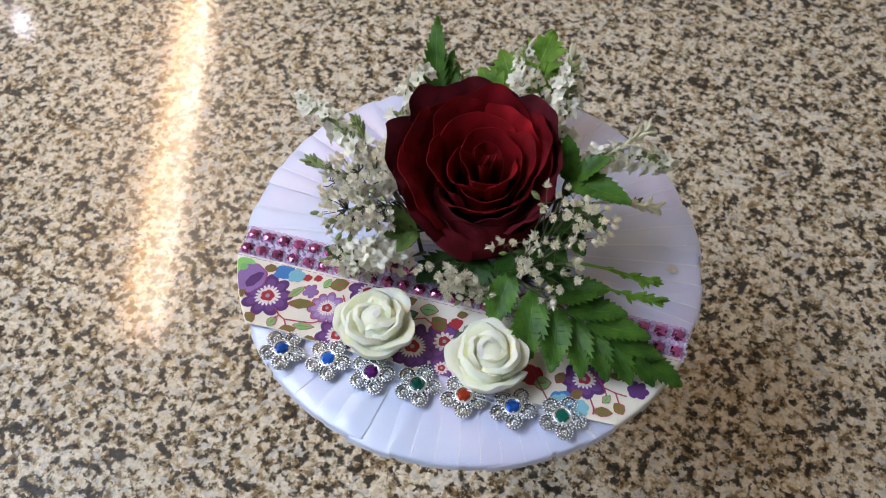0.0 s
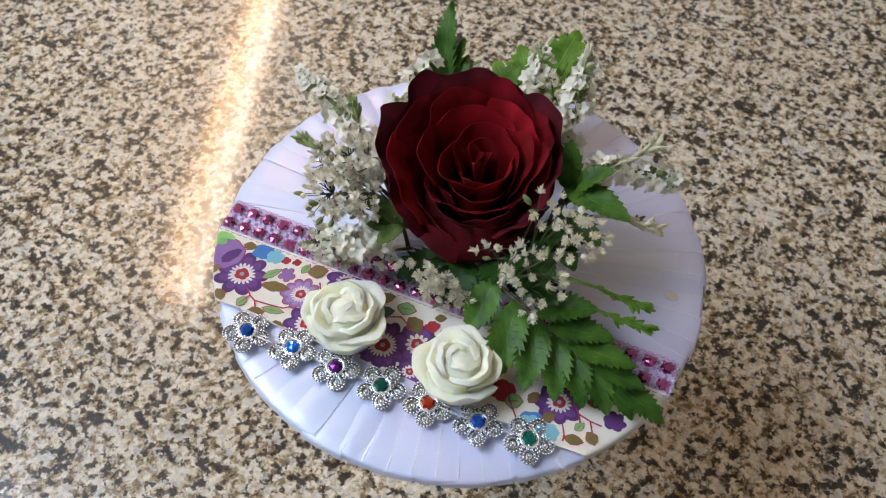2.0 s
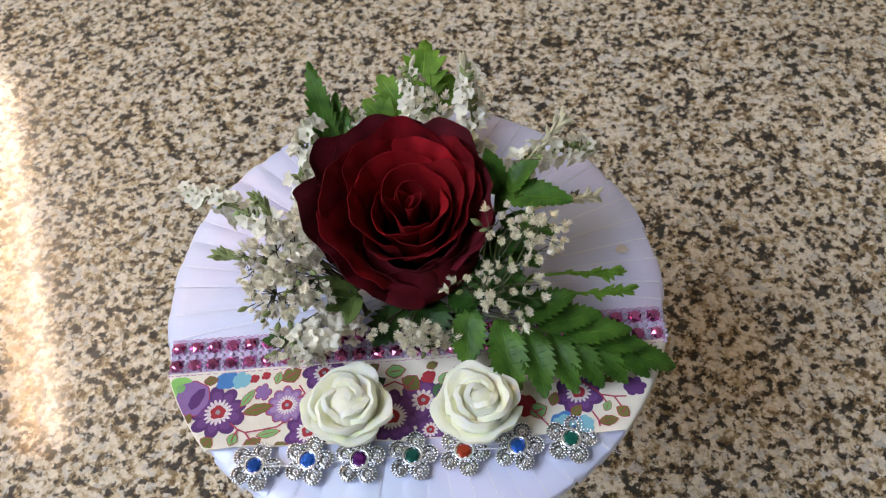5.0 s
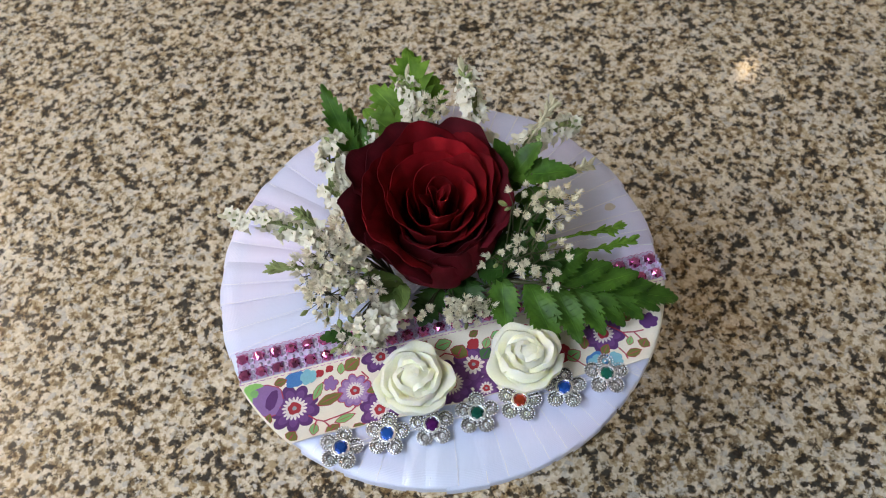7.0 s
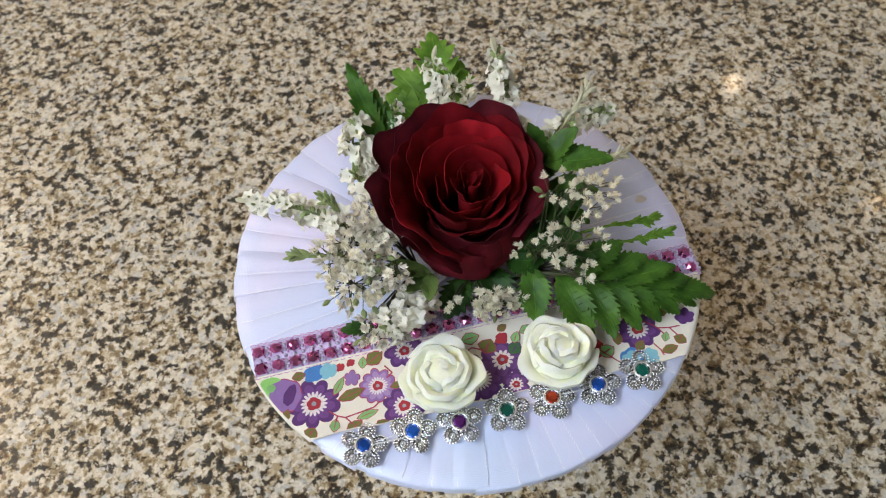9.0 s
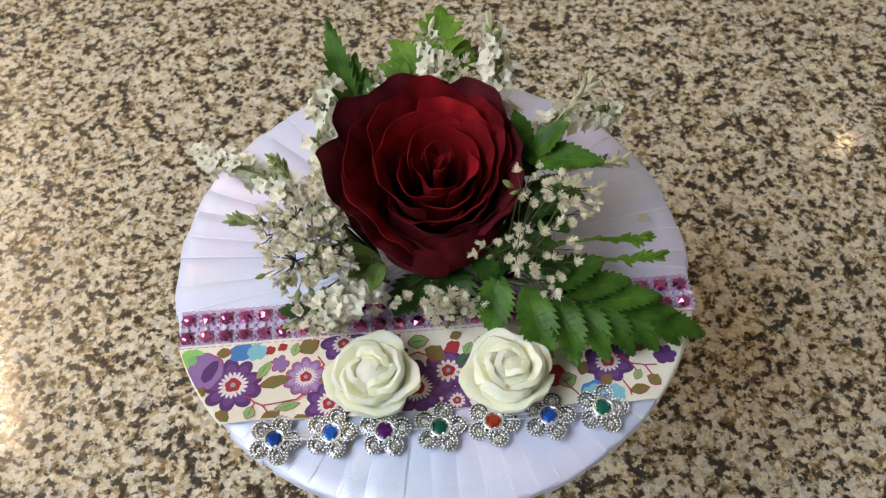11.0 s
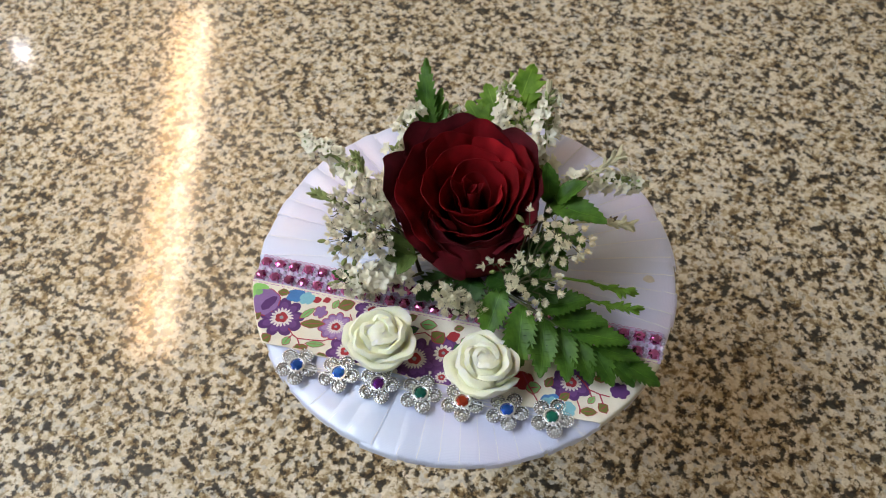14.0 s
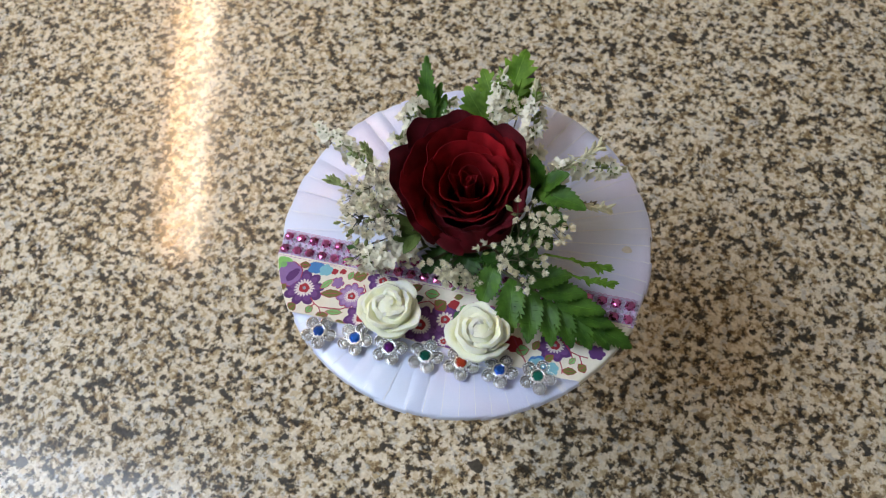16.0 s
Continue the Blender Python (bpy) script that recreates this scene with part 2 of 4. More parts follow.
BROWN = plain("olive_flower_heart", (0.30, 0.29, 0.13), 0.7)
CLEAR = plain("clear_lilac_cell", (0.66, 0.62, 0.76), 0.12, 0.3, vary=0.2, scale=1500)
DARK_GLASS = plain("black_glass", (0.012, 0.011, 0.010), 0.7, vary=0.1, scale=20)
KNOT = plain("dark_brown_mineral", (0.085, 0.075, 0.062), 0.12, vary=0.4, scale=500)
STAIN = plain("tan_stain", (0.66, 0.61, 0.56), 0.5)


def stone(name, base, rough=0.06, metal=0.75):
    m = plain(name, base, rough, metal, vary=0.2, scale=700, spread=0.3)
    m.node_tree.nodes["Principled BSDF"].inputs["Coat Weight"].default_value = 0.6
    m.node_tree.nodes["Principled BSDF"].inputs["Coat Roughness"].default_value = 0.03
    return m


PINK = stone("pink_rhinestone", (0.72, 0.17, 0.42), 0.05, 0.9)
GEMS = {n: stone(n + "_gem", c, 0.06, 0.8) for n, c in {"blue": (0.02, 0.20, 0.98), "violet": (0.26, 0.02, 0.36), "green": (0.005, 0.30, 0.22), "red": (0.98, 0.10, 0.03)}.items()}
INK = {n: plain("ink_" + n, c, 0.85, vary=0.12, scale=2000) for n, c in {
    "purple": (0.115, 0.035, 0.155), "lilac": (0.30, 0.16, 0.38), "white": (0.80, 0.72, 0.68), "plum": (0.17, 0.06, 0.22), "pale_lilac": (0.42, 0.26, 0.48), "red": (0.42, 0.03, 0.04), "grey": (0.33, 0.36, 0.36), "green": (0.22, 0.48, 0.16), "olive": (0.17, 0.17, 0.035),
    "blue": (0.06, 0.22, 0.52), "cyan": (0.22, 0.52, 0.60), "crimson": (0.46, 0.05, 0.09), "dark_green": (0.05, 0.14, 0.05), "lime": (0.27, 0.60, 0.15)}.items()}


# ---- mesh helpers (millimetres in, metres out)
MM = 0.001


def part(name, bm, material, parent, label="", smooth=True):
    """Links a bmesh as one mesh object under a thing or a part."""
    me = bpy.data.meshes.new(name)
    bm.to_mesh(me)
    bm.free()
    return mesh_part(name, me, material, parent, label, smooth)


def mesh_part(name, me, material, parent, label="", smooth=True):
    for m in material if isinstance(material, (list, tuple)) else [material]:
        me.materials.append(m)
    if smooth:
        me.polygons.foreach_set("use_smooth", [True] * len(me.polygons))
        me.set_sharp_from_angle(angle=radians(75))
    ob = new(name, me)
    ob.parent = parent
    return tagged(ob, label)


def again(ob, m, parent=None):
    """One more object on the same mesh."""
    o = ob.copy()
    scene.collection.objects.link(o)
    o.parent = parent or ob.parent
    o.matrix_basis = m
    return o


def thing(name, x, y, z, label, category, group="", kind=""):
    """An Empty at a thing's base, in millimetres."""
    ob = new(name)
    ob.empty_display_size = 0.01
    ob.location = (x * MM, y * MM, z * MM)
    return tagged(ob, label, category, group, kind)


def sheet(f, nu, nv, thick, u0=-1.0, u1=1.0):
    """A thick curved sheet: f(u, v) gives millimetres; v runs 0 to 1."""
    us, vs = np.linspace(u0, u1, nu), np.linspace(0, 1, nv)
    p = np.array([[f(u, v) for v in vs] for u in us], float)
    du, dv = np.gradient(p, axis=0), np.gradient(p, axis=1)
    n = np.cross(du, dv)
    n /= np.linalg.norm(n, axis=2, keepdims=True) + 1e-9
    bm = bmesh.new()
    uvl = bm.loops.layers.uv.new("uv")
    top = [[bm.verts.new((p[i, j] + n[i, j] * thick / 2) * MM) for j in range(nv)] for i in range(nu)]
    low = [[bm.verts.new((p[i, j] - n[i, j] * thick / 2) * MM) for j in range(nv)] for i in range(nu)]
    tag = {}
    for i in range(nu):
        for j in range(nv):
            tag[top[i][j]] = tag[low[i][j]] = ((us[i] - u0) / (u1 - u0), vs[j])
    def face(*vv):
        fc = bm.faces.new(vv)
        for lp in fc.loops:
            lp[uvl].uv = tag[lp.vert]
    for i in range(nu - 1):
        for j in range(nv - 1):
            face(top[i][j], top[i + 1][j], top[i + 1][j + 1], top[i][j + 1])
            face(low[i][j], low[i][j + 1], low[i + 1][j + 1], low[i + 1][j])
    for i in range(nu - 1):
        face(top[i][0], low[i][0], low[i + 1][0], top[i + 1][0])
        face(top[i][-1], top[i + 1][-1], low[i + 1][-1], low[i][-1])
    for j in range(nv - 1):
        face(top[0][j], top[0][j + 1], low[0][j + 1], low[0][j])
        face(top[-1][j], low[-1][j], low[-1][j + 1], top[-1][j + 1])
    return bm


def lathe(profile, steps=64, bm=None):
    """A turned body from rows of radius, height in millimetres."""
    bm = bm or bmesh.new()
    rings = [[bm.verts.new((r * math.cos(2 * math.pi * k / steps) * MM, r * math.sin(2 * math.pi * k / steps) * MM, z * MM)) for k in range(steps)] for r, z in profile]
    for a, b in zip(rings, rings[1:]):
        for k in range(steps):
            bm.faces.new((a[k], a[(k + 1) % steps], b[(k + 1) % steps], b[k]))
    bm.faces.new(list(reversed(rings[0])))
    bm.faces.new(rings[-1])
    return bm


def tube(bm, points, r0, r1, sides=5):
    """A tapered round stem along points, millimetres."""
    pts = [Vector(p) for p in points]
    rings = []
    for i, p in enumerate(pts):
        way = (pts[min(i + 1, len(pts) - 1)] - pts[max(i - 1, 0)]).normalized()
        side = way.cross(Vector((0.31, 0.23, 0.92))).normalized()
        other = way.cross(side)
        r = r0 + (r1 - r0) * i / (len(pts) - 1)
        rings.append([bm.verts.new((p + (side * math.cos(a) + other * math.sin(a)) * r) * MM) for a in (2 * math.pi * k / sides for k in range(sides))])
    for a, b in zip(rings, rings[1:]):
        for k in range(sides):
            bm.faces.new((a[k], a[(k + 1) % sides], b[(k + 1) % sides], b[k]))
    bm.faces.new(list(reversed(rings[0])))
    bm.faces.new(rings[-1])


def box(bm, x0, x1, y0, y1, z0, z1):
    v = [bm.verts.new((x, y, z)) for x in (x0, x1) for y in (y0, y1) for z in (z0, z1)]
    for a in ((0, 1, 3, 2), (4, 6, 7, 5), (0, 4, 5, 1), (2, 3, 7, 6), (0, 2, 6, 4), (1, 5, 7, 3)):
        bm.faces.new([v[i] for i in a])
    return bm


def block(name, x0, x1, y0, y1, z0, z1, material, label, category, kind="structure", bevel=0.0):
    bm = box(bmesh.new(), x0, x1, y0, y1, z0, z1)
    if bevel:
        bmesh.ops.bevel(bm, geom=bm.edges[:], offset=bevel, segments=3, affect="EDGES")
    ob = part(name, bm, material, None, label, smooth=False)
    return tagged(ob, label, category, kind=kind)


def ball(bm, x, y, z, r, rows=4, cols=6):
    """A small closed bead, millimetres."""
    rings = [[bm.verts.new(((x + r * math.sin(math.pi * i / rows) * math.cos(2 * math.pi * k / cols)) * MM, (y + r * math.sin(math.pi * i / rows) * math.sin(2 * math.pi * k / cols)) * MM, (z + r * math.cos(math.pi * i / rows)) * MM)) for k in range(cols)] for i in range(1, rows)]
    top, low = bm.verts.new((x * MM, y * MM, (z + r) * MM)), bm.verts.new((x * MM, y * MM, (z - r) * MM))
    for k in range(cols):
        n = (k + 1) % cols
        bm.faces.new((top, rings[0][k], rings[0][n]))
        bm.faces.new((low, rings[-1][n], rings[-1][k]))
        for a, b in zip(rings, rings[1:]):
            bm.faces.new((a[k], b[k], b[n], a[n]))


def ring(bm, x, y, z, big, small, n=16, m=6):
    rings = [[bm.verts.new(((x + (big + small * math.cos(b)) * math.cos(a)) * MM, (y + (big + small * math.cos(b)) * math.sin(a)) * MM, (z + small * math.sin(b)) * MM)) for b in (2 * math.pi * j / m for j in range(m))] for a in (2 * math.pi * i / n for i in range(n))]
    for i in range(n):
        for j in range(m):
            bm.faces.new((rings[i][j], rings[(i + 1) % n][j], rings[(i + 1) % n][(j + 1) % m], rings[i][(j + 1) % m]))


def facing(at, way, turn=0.0, size=1.0):
    """A pose in millimetres whose z looks along way."""
    q = Vector(way).to_track_quat("Z", "Y").to_matrix().to_4x4()
    return Matrix.Translation(Vector(at) * MM) @ q @ Matrix.Rotation(turn, 4, "Z") @ Matrix.Scale(size, 4)


# ---- the room
countertop = block("countertop", -1.5, 1.5, -0.9, 1.1, -0.03, 0.0, GRANITE, "polished beige and brown speckled granite countertop", "countertop", bevel=0.003)
for x, y, r, turn in ((-205.6, -98.1, 2.6, 0.6), (12.0, -50.8, 3.2, 2.4)):
    # dark mineral knots in the stone
    bm = bmesh.new()
    rim = [(x + r * (1 + 0.28 * math.sin(2 * a + turn) + 0.14 * math.sin(5 * a + x)) * math.cos(a), y + r * (1 + 0.2 * math.cos(3 * a + turn)) * math.sin(a)) for a in (2 * math.pi * i / 22 for i in range(22))]
    low, top = [[bm.verts.new((px * MM, py * MM, z * MM)) for px, py in rim] for z in (-0.3, 0.03)]
    bm.faces.new(top)
    for i in range(22):
        bm.faces.new((low[i], low[(i + 1) % 22], top[(i + 1) % 22], top[i]))
    part("mineral_knot", bm, KNOT, countertop, "dark brown mineral knot", smooth=False)
hob = block("cooktop", -0.30, 0.30, 0.0, 0.5, 0.0005, 0.007, DARK_GLASS, "black glass cooktop set on the granite", "cooktop", kind="thing", bevel=0.002)
hob.matrix_basis = pose(-0.40, 0.400, 0, 0, 0, -7.9)
# floor and walls stay unseen; they close the room and bounce fill light
block("floor", -3, 3, -3, 3, -0.95, -0.90, FLOOR, "unseen pale floor, added to bounce fill light", "floor")
block("ceiling", -3, 3, -3, 3, 1.66, 1.72, CEIL, "white painted ceiling", "ceiling")
block("wall_north", -3.1, 3.1, 3.0, 3.1, -0.95, 1.72, WALL, "unseen pale wall, added to bounce fill light", "wall")
block("wall_south", -3.1, 3.1, -3.1, -3.0, -0.95, 1.72, WALL, "unseen pale wall, added to bounce fill light", "wall")
block("wall_east", 3.0, 3.1, -3.0, 3.0, -0.95, 1.72, WALL, "unseen pale wall, added to bounce fill light", "wall")
block("wall_west", -3.1, -3.0, -3.0, 3.0, -0.95, 1.72, WALL, "unseen pale wall, added to bounce fill light", "wall")
block("counter_base", -1.45, 1.45, -0.85, 1.05, -0.90, -0.03, HOUSING, "plain counter base under the granite", "counter base")


def ceiling_panel(x, y, w, d, power):
    t = thing("ceiling_panel_light", x * 1000, y * 1000, 1660, "square white ceiling light panel giving cool light", "ceiling light")
    bm = bmesh.new()
    for a in ((-w / 2 - 0.03, w / 2 + 0.03, -d / 2 - 0.03, -d / 2), (-w / 2 - 0.03, w / 2 + 0.03, d / 2, d / 2 + 0.03), (-w / 2 - 0.03, -w / 2, -d / 2, d / 2), (w / 2, w / 2 + 0.03, -d / 2, d / 2)):
        box(bm, *a, -0.05, -0.002)
    part("frame", bm, HOUSING, t, smooth=False)
    part("diffuser", box(bmesh.new(), -w / 2, w / 2, -d / 2, d / 2, -0.04, -0.03), glow("cool_diffuser", (0.68, 0.84, 1.0), power), t, "glowing cool white diffuser", smooth=False)


ceiling_panel(-1.32, -0.50, 1.25, 1.3, PANEL)


def tube_light():
    """Twin tubes; ends fitted to their mirror image in the granite."""
    a, b = Vector((-1.026, 0.731, 1.6)), Vector((-1.45, 2.02, 1.6))
    way = (b - a).normalized()
    side = way.cross(Vector((0, 0, 1)))
    t = thing("twin_tube_light", *((a + b) / 2 * 1000), "twin fluorescent tube ceiling light glowing warm", "ceiling light")
    c = (a + b) / 2
    half = (b - a).length / 2
    for s, m in ((-1, glow("warm_orange_tube", (1.0, 0.62, 0.28), TUBE_A)), (1, glow("warm_white_tube", (1.0, 0.84, 0.60), TUBE_B))):
        bm = bmesh.new()
        p = [way * (half * k) + side * (0.033 * s) for k in (-1, -0.5, 0, 0.5, 1)]
        tube(bm, [q * 1000 for q in p], 8, 8, 10)
        part("tube", bm, m, t, "glowing warm tube")
    bm = bmesh.new()
    box(bm, -0.07, 0.07, -half - 0.03, half + 0.03, 0.02, 0.058)
    bm.transform(Matrix.Rotation(math.atan2(way.y, way.x) - math.pi / 2, 4, "Z"))
    part("housing", bm, HOUSING, t, smooth=False)


tube_light()


def spot(x, y, z, r, colour, strength, label):
    t = thing("downlight", x * 1000, y * 1000, z * 1000, label, "ceiling light", "ceiling downlights")
    part("rim", lathe([(r * 1.0, 4), (r * 1.35, 0), (r * 1.4, 6), (r * 1.4, 58), (r * 1.0, 58)], 24), HOUSING, t)
    part("bulb", lathe([(r * 0.1, -2), (r * 0.7, -1), (r, 3), (r, 4)], 24), glow("bulb_glow", colour, strength), t, "glowing bulb face")


spot(-1.96, 1.72, 1.6, 16, (0.95, 0.97, 1.0), SPOT, "small white ceiling downlight, switched on")
spot(1.241, 1.422, 1.6, 12, (1.0, 0.78, 0.45), WARM_SPOT, "small warm ceiling downlight, switched on")
spot(1.415, 0.918, 1.6, 9, (1.0, 0.76, 0.42), WARM_SPOT * 0.55, "small dim warm ceiling downlight, switched on")


# ---- pedestal under the lid
def pedestal():
    t = thing("pedestal", 8.5, 8, 0, "polished warm gold pedestal beneath the lid", "stand")
    part("foot", lathe([(20, 0.2), (23, 0.6), (23.8, 2.5), (22.5, 5.5), (18.5, 8.5), (15.5, 14)], 64), BOWL_METAL, t, "rounded gold foot")
    part("stem", lathe([(15.5, 14), (13.5, 30), (12.5, 60), (14, 92), (20, 112)], 48), BOWL_METAL, t)
    part("support_plate", lathe([(20, 112), (34, 120), (40, 124), (40, 126.6), (36, 126.7)], 64), BOWL_METAL, t)


pedestal()

# ---- lid wrapped in white ribbon
RLID, TOP = 69.3, 130.0
lid = thing("lid", 0, 0, 124.0, "round lid wrapped in overlapping white satin ribbon", "lid")
part("board", lathe([(66.2, 2.2), (67.3, 2.7), (67.3, 3.6), (66.2, 4.0)], 96), BOARD, lid, "white card disc")


def ribbon_strips():
    rng = random.Random(5)
    cuts, a = [], 0.0
    while a < 2 * math.pi - 0.05:
        cuts.append(a)
        a += rng.uniform(0.105, 0.15) if 1.6 < a < 3.5 else rng.uniform(0.078, 0.118)
    n = len(cuts)
    for k, a0 in enumerate(cuts):
        a1 = cuts[(k + 1) % n] + (2 * math.pi if k == n - 1 else 0)
        bold = a0 < 1.2 or a0 > 5.9
        deep = 1.1 if 1.6 < a0 < 3.5 else 0.28 if bold else 0.48
        skew, lift, sag = rng.uniform(-0.02, 0.02), rng.uniform(0.4, 0.75) * deep, rng.uniform(-0.45, 0.3) * deep
        grow, wob = rng.uniform(-0.45, 0.45), rng.uniform(0, 6.28)
        def f(u, v, a0=a0, a1=a1, skew=skew, lift=lift, sag=sag, grow=grow, wob=wob):
            # v: centre to rim, then down over the edge
            s = (u + 1) / 2
            r = 4 + (RLID + grow - 4) * min(v / 0.86, 1.0)
            lap = 0.06
            ang = a0 + (a1 - a0 + lap) * s + skew * (1 - v)
            z = 4.95 - 1.3 * (r / RLID) ** 5 + lift * s * 1.2 + (sag + 0.9 * deep) * math.sin(math.pi * s) ** 2 * v + 0.12 * math.sin(v * 11 + wob)
            if v > 0.80:
                e = (v - 0.80) / 0.20
                r = RLID + grow - 0.9 + 0.9 * math.sin(min(e * 1.6, 1.57))
                z -= 0.8 * (1 - math.cos(min(e * 1.6, 1.57))) + max(0.0, e - 0.5) * 3.4
            return (r * math.cos(ang), r * math.sin(ang), z)
        bm = sheet(f, 11, 30, 0.24)
        uvl = bm.loops.layers.uv.active
        for fc in bm.faces:
            for lp in fc.loops:
                lp[uvl].uv = (lp[uvl].uv[0] * 6.0, lp[uvl].uv[1] * 40.0)
        part("ribbon_strip", bm, SATIN, lid)
        # stitched selvage along the raised edge: short slanted stitches
        bm = bmesh.new()
        for j in range(52):
            v = 0.12 + 0.70 * j / 51
            p, q = Vector(f(0.97, v)), Vector(f(0.97 - 0.05 / max(0.2, v), v + 0.0095))
            up = Vector((0, 0, 0.14))
            tube(bm, [p + up, (p + q) / 2 + up * 1.5, q + up], *((0.17, 0.17) if bold else (0.10, 0.10)), 4)
        part("selvage", bm, THREAD, lid, "tiny stitched ribbon edge")
    bm = bmesh.new()
    for x, y, r in ((59.6, 6.7, 1.8),):
        fan = [bm.verts.new(((x + r * (1 + 0.15 * math.sin(3 * a + x)) * math.cos(a)) * MM, (y + r * 0.8 * math.sin(a)) * MM, 5.45 * MM)) for a in (2 * math.pi * i / 16 for i in range(16))]
        bm.faces.new(fan)
    part("glue_stain", bm, STAIN, lid, "small tan glue stain")


ribbon_strips()


# ---- printed cotton panel
ZCLOTH = 6.4


def front_edge(x):
    return -45.3 - 0.045 * x + 0.25 * math.sin(x * 0.4)


def cotton_panel():
    def f(u, v):
        y_top = -22.2 - 0.018 * u * 66
        r = RLID + 0.4
        yy = y_top + (front_edge(u * 55) - y_top) * v
        xm = math.sqrt(r * r - yy * yy)
        w = u * 1.05
        if abs(w) <= 0.985:
            return (xm * w / 0.985, yy, ZCLOTH - 0.06 + 0.05 * math.sin(u * 31 + v * 4))
        e = (abs(w) - 0.985) / 0.065
        return (math.copysign(xm + 0.25 * e, w), yy, ZCLOTH - 0.06 - 2.2 * e)
    return part("cotton_panel", sheet(f, 80, 14, 0.25), CLOTH, lid, "cream cotton printed with purple flowers and green leaves")


panel = cotton_panel()


def flat(bm, pts, z, index):
    f = bm.faces.new([bm.verts.new((x * MM, y * MM, z * MM)) for x, y in pts])
    f.material_index = index


def blob(cx, cy, rx, ry, turn=0.0, lobes=0, depth=0.0, n=40, phase=0.0):
    out = []
    for i in range(n):
        a = 2 * math.pi * i / n
        k = 1 + (depth * (2 * abs(math.cos(lobes * a / 2 + phase)) ** 0.7 - 1) if lobes else 0.0) + 0.045 * math.sin(3 * a + cx * 2.1) + 0.035 * math.sin(7 * a + cy * 3.3)
        x, y = rx * k * math.cos(a), ry * k * math.sin(a)
        out.append((cx + x * math.cos(turn) - y * math.sin(turn), cy + x * math.sin(turn) + y * math.cos(turn)))
    return out


def inside(x, y):
    """Keeps print on the cloth."""
    r = math.hypot(x, y)
    k = min(1.0, (RLID + 0.3) / r) if r else 1.0
    y = max(y * k, front_edge(x) + 0.15)
    return x * k, min(y, -22.2)


def motif(name, layers, label=""):
    bm = bmesh.new()
    mats = []
    for n, (pts, ink) in enumerate(layers):
        if INK[ink] not in mats:
            mats.append(INK[ink])
        flat(bm, [inside(*p) for p in pts], ZCLOTH + 0.12 + 0.004 * len(panel.children) + 0.03 * n, mats.index(INK[ink]))
    part(name, bm, mats, panel, label, smooth=False)


def print_flower(x, y, r, petals, ink, heart="red", turn=0.3):
    motif("printed_flower", [
        (blob(x, y, r, r * 0.95, turn, petals, 0.13, 72), "crimson" if ink == "lilac" else "purple"),
        (blob(x, y, r * 0.94, r * 0.89, turn, petals, 0.13, 72), ink),
        (blob(x, y, r * 0.74, r * 0.70, turn, petals, 0.22, 72), "plum" if ink == "purple" else "pale_lilac"),
        (blob(x, y, r * 0.46, r * 0.43, turn + 0.15, petals * 2, 0.26, 120), "white"),
        (blob(x, y, r * 0.29, r * 0.27, turn, 5, 0.10, 24), heart),
        (blob(x, y, r * 0.10, r * 0.10, 0, 0, 0, 12), "grey")], "printed purple flower with a red heart")


def leaf_outline(x, y, length, width, turn, k=1.0):
    out = []
    for i in range(28):
        q = i / 14
        side, w = (1, q) if q <= 1 else (-1, 2 - q)
        px = (w - 0.5) * length * k
        py = side * (math.sin(math.pi * w) ** 0.85 * (1.12 - 0.3 * w) + 0.06 * math.sin(w * 19) * math.sin(math.pi * w)) * width / 2 * k
        out.append((x + px * math.cos(turn) - py * math.sin(turn), y + px * math.sin(turn) + py * math.cos(turn)))
    return out


def print_leaf(x, y, length, width, turn, ink):
    edge = "crimson" if ink in ("green", "olive", "lime") else "purple"
    motif("printed_leaf", [(leaf_outline(x, y, length, width, turn, 1.14), edge), (leaf_outline(x, y, length, width, turn), ink), (leaf_outline(x, y, length * 0.8, width * 0.1, turn), edge)], "printed leaf")


def vine(*pts):
    layers = []
    for (ax, ay), (bx, by) in zip(pts, pts[1:]):
        d = math.hypot(bx - ax, by - ay) or 1
        ox, oy = -(by - ay) / d * 0.2, (bx - ax) / d * 0.2
        layers.append(([(ax + ox, ay + oy), (ax - ox, ay - oy), (bx - ox, by - oy), (bx + ox, by + oy)], "crimson"))
    motif("printed_vine", [(p, i) for p, i in layers], "thin red printed vine")


for row in ((-52.1, -33.3, 6.6, 9, "purple"), (-34.1, -32.9, 4.9, 10, "lilac"), (-28.5, -40.6, 5.4, 8, "purple"), (1.2, -34.8, 5.6, 6, "purple"), (-7.0, -38.6, 6.8, 11, "purple"), (40.8, -36.3, 5.6, 8, "purple"), (-24.5, -24.6, 5.0, 7, "purple"), (2.6, -43.0, 3.6, 6, "purple"), (17.0, -31.5, 5.0, 9, "lilac")):
    print_flower(*row)
motif("printed_flower", [(blob(-59.2, -28.6, 4.6, 5.2, 0.3), "crimson"), (blob(-59.2, -28.6, 4.3, 4.9, 0.3), "lilac"), (blob(-58.0, -29.0, 1.6, 3.2, -0.5), "purple")], "printed lilac bud")
motif("printed_flower", [(blob(-62.6, -25.6, 3.2, 3.4, 0, 6, 0.06), "lime"), (blob(-62.6, -25.6, 1.2, 1.2), "green")], "printed lime green blossom")
motif("printed_flower", [(blob(-50.0, -24.3, 3.4, 2.4, 0.2, 5, 0.08), "blue"), (blob(-46.4, -24.7, 2.4, 2.2, 0.4, 5, 0.1), "cyan")], "printed blue and cyan blossom")
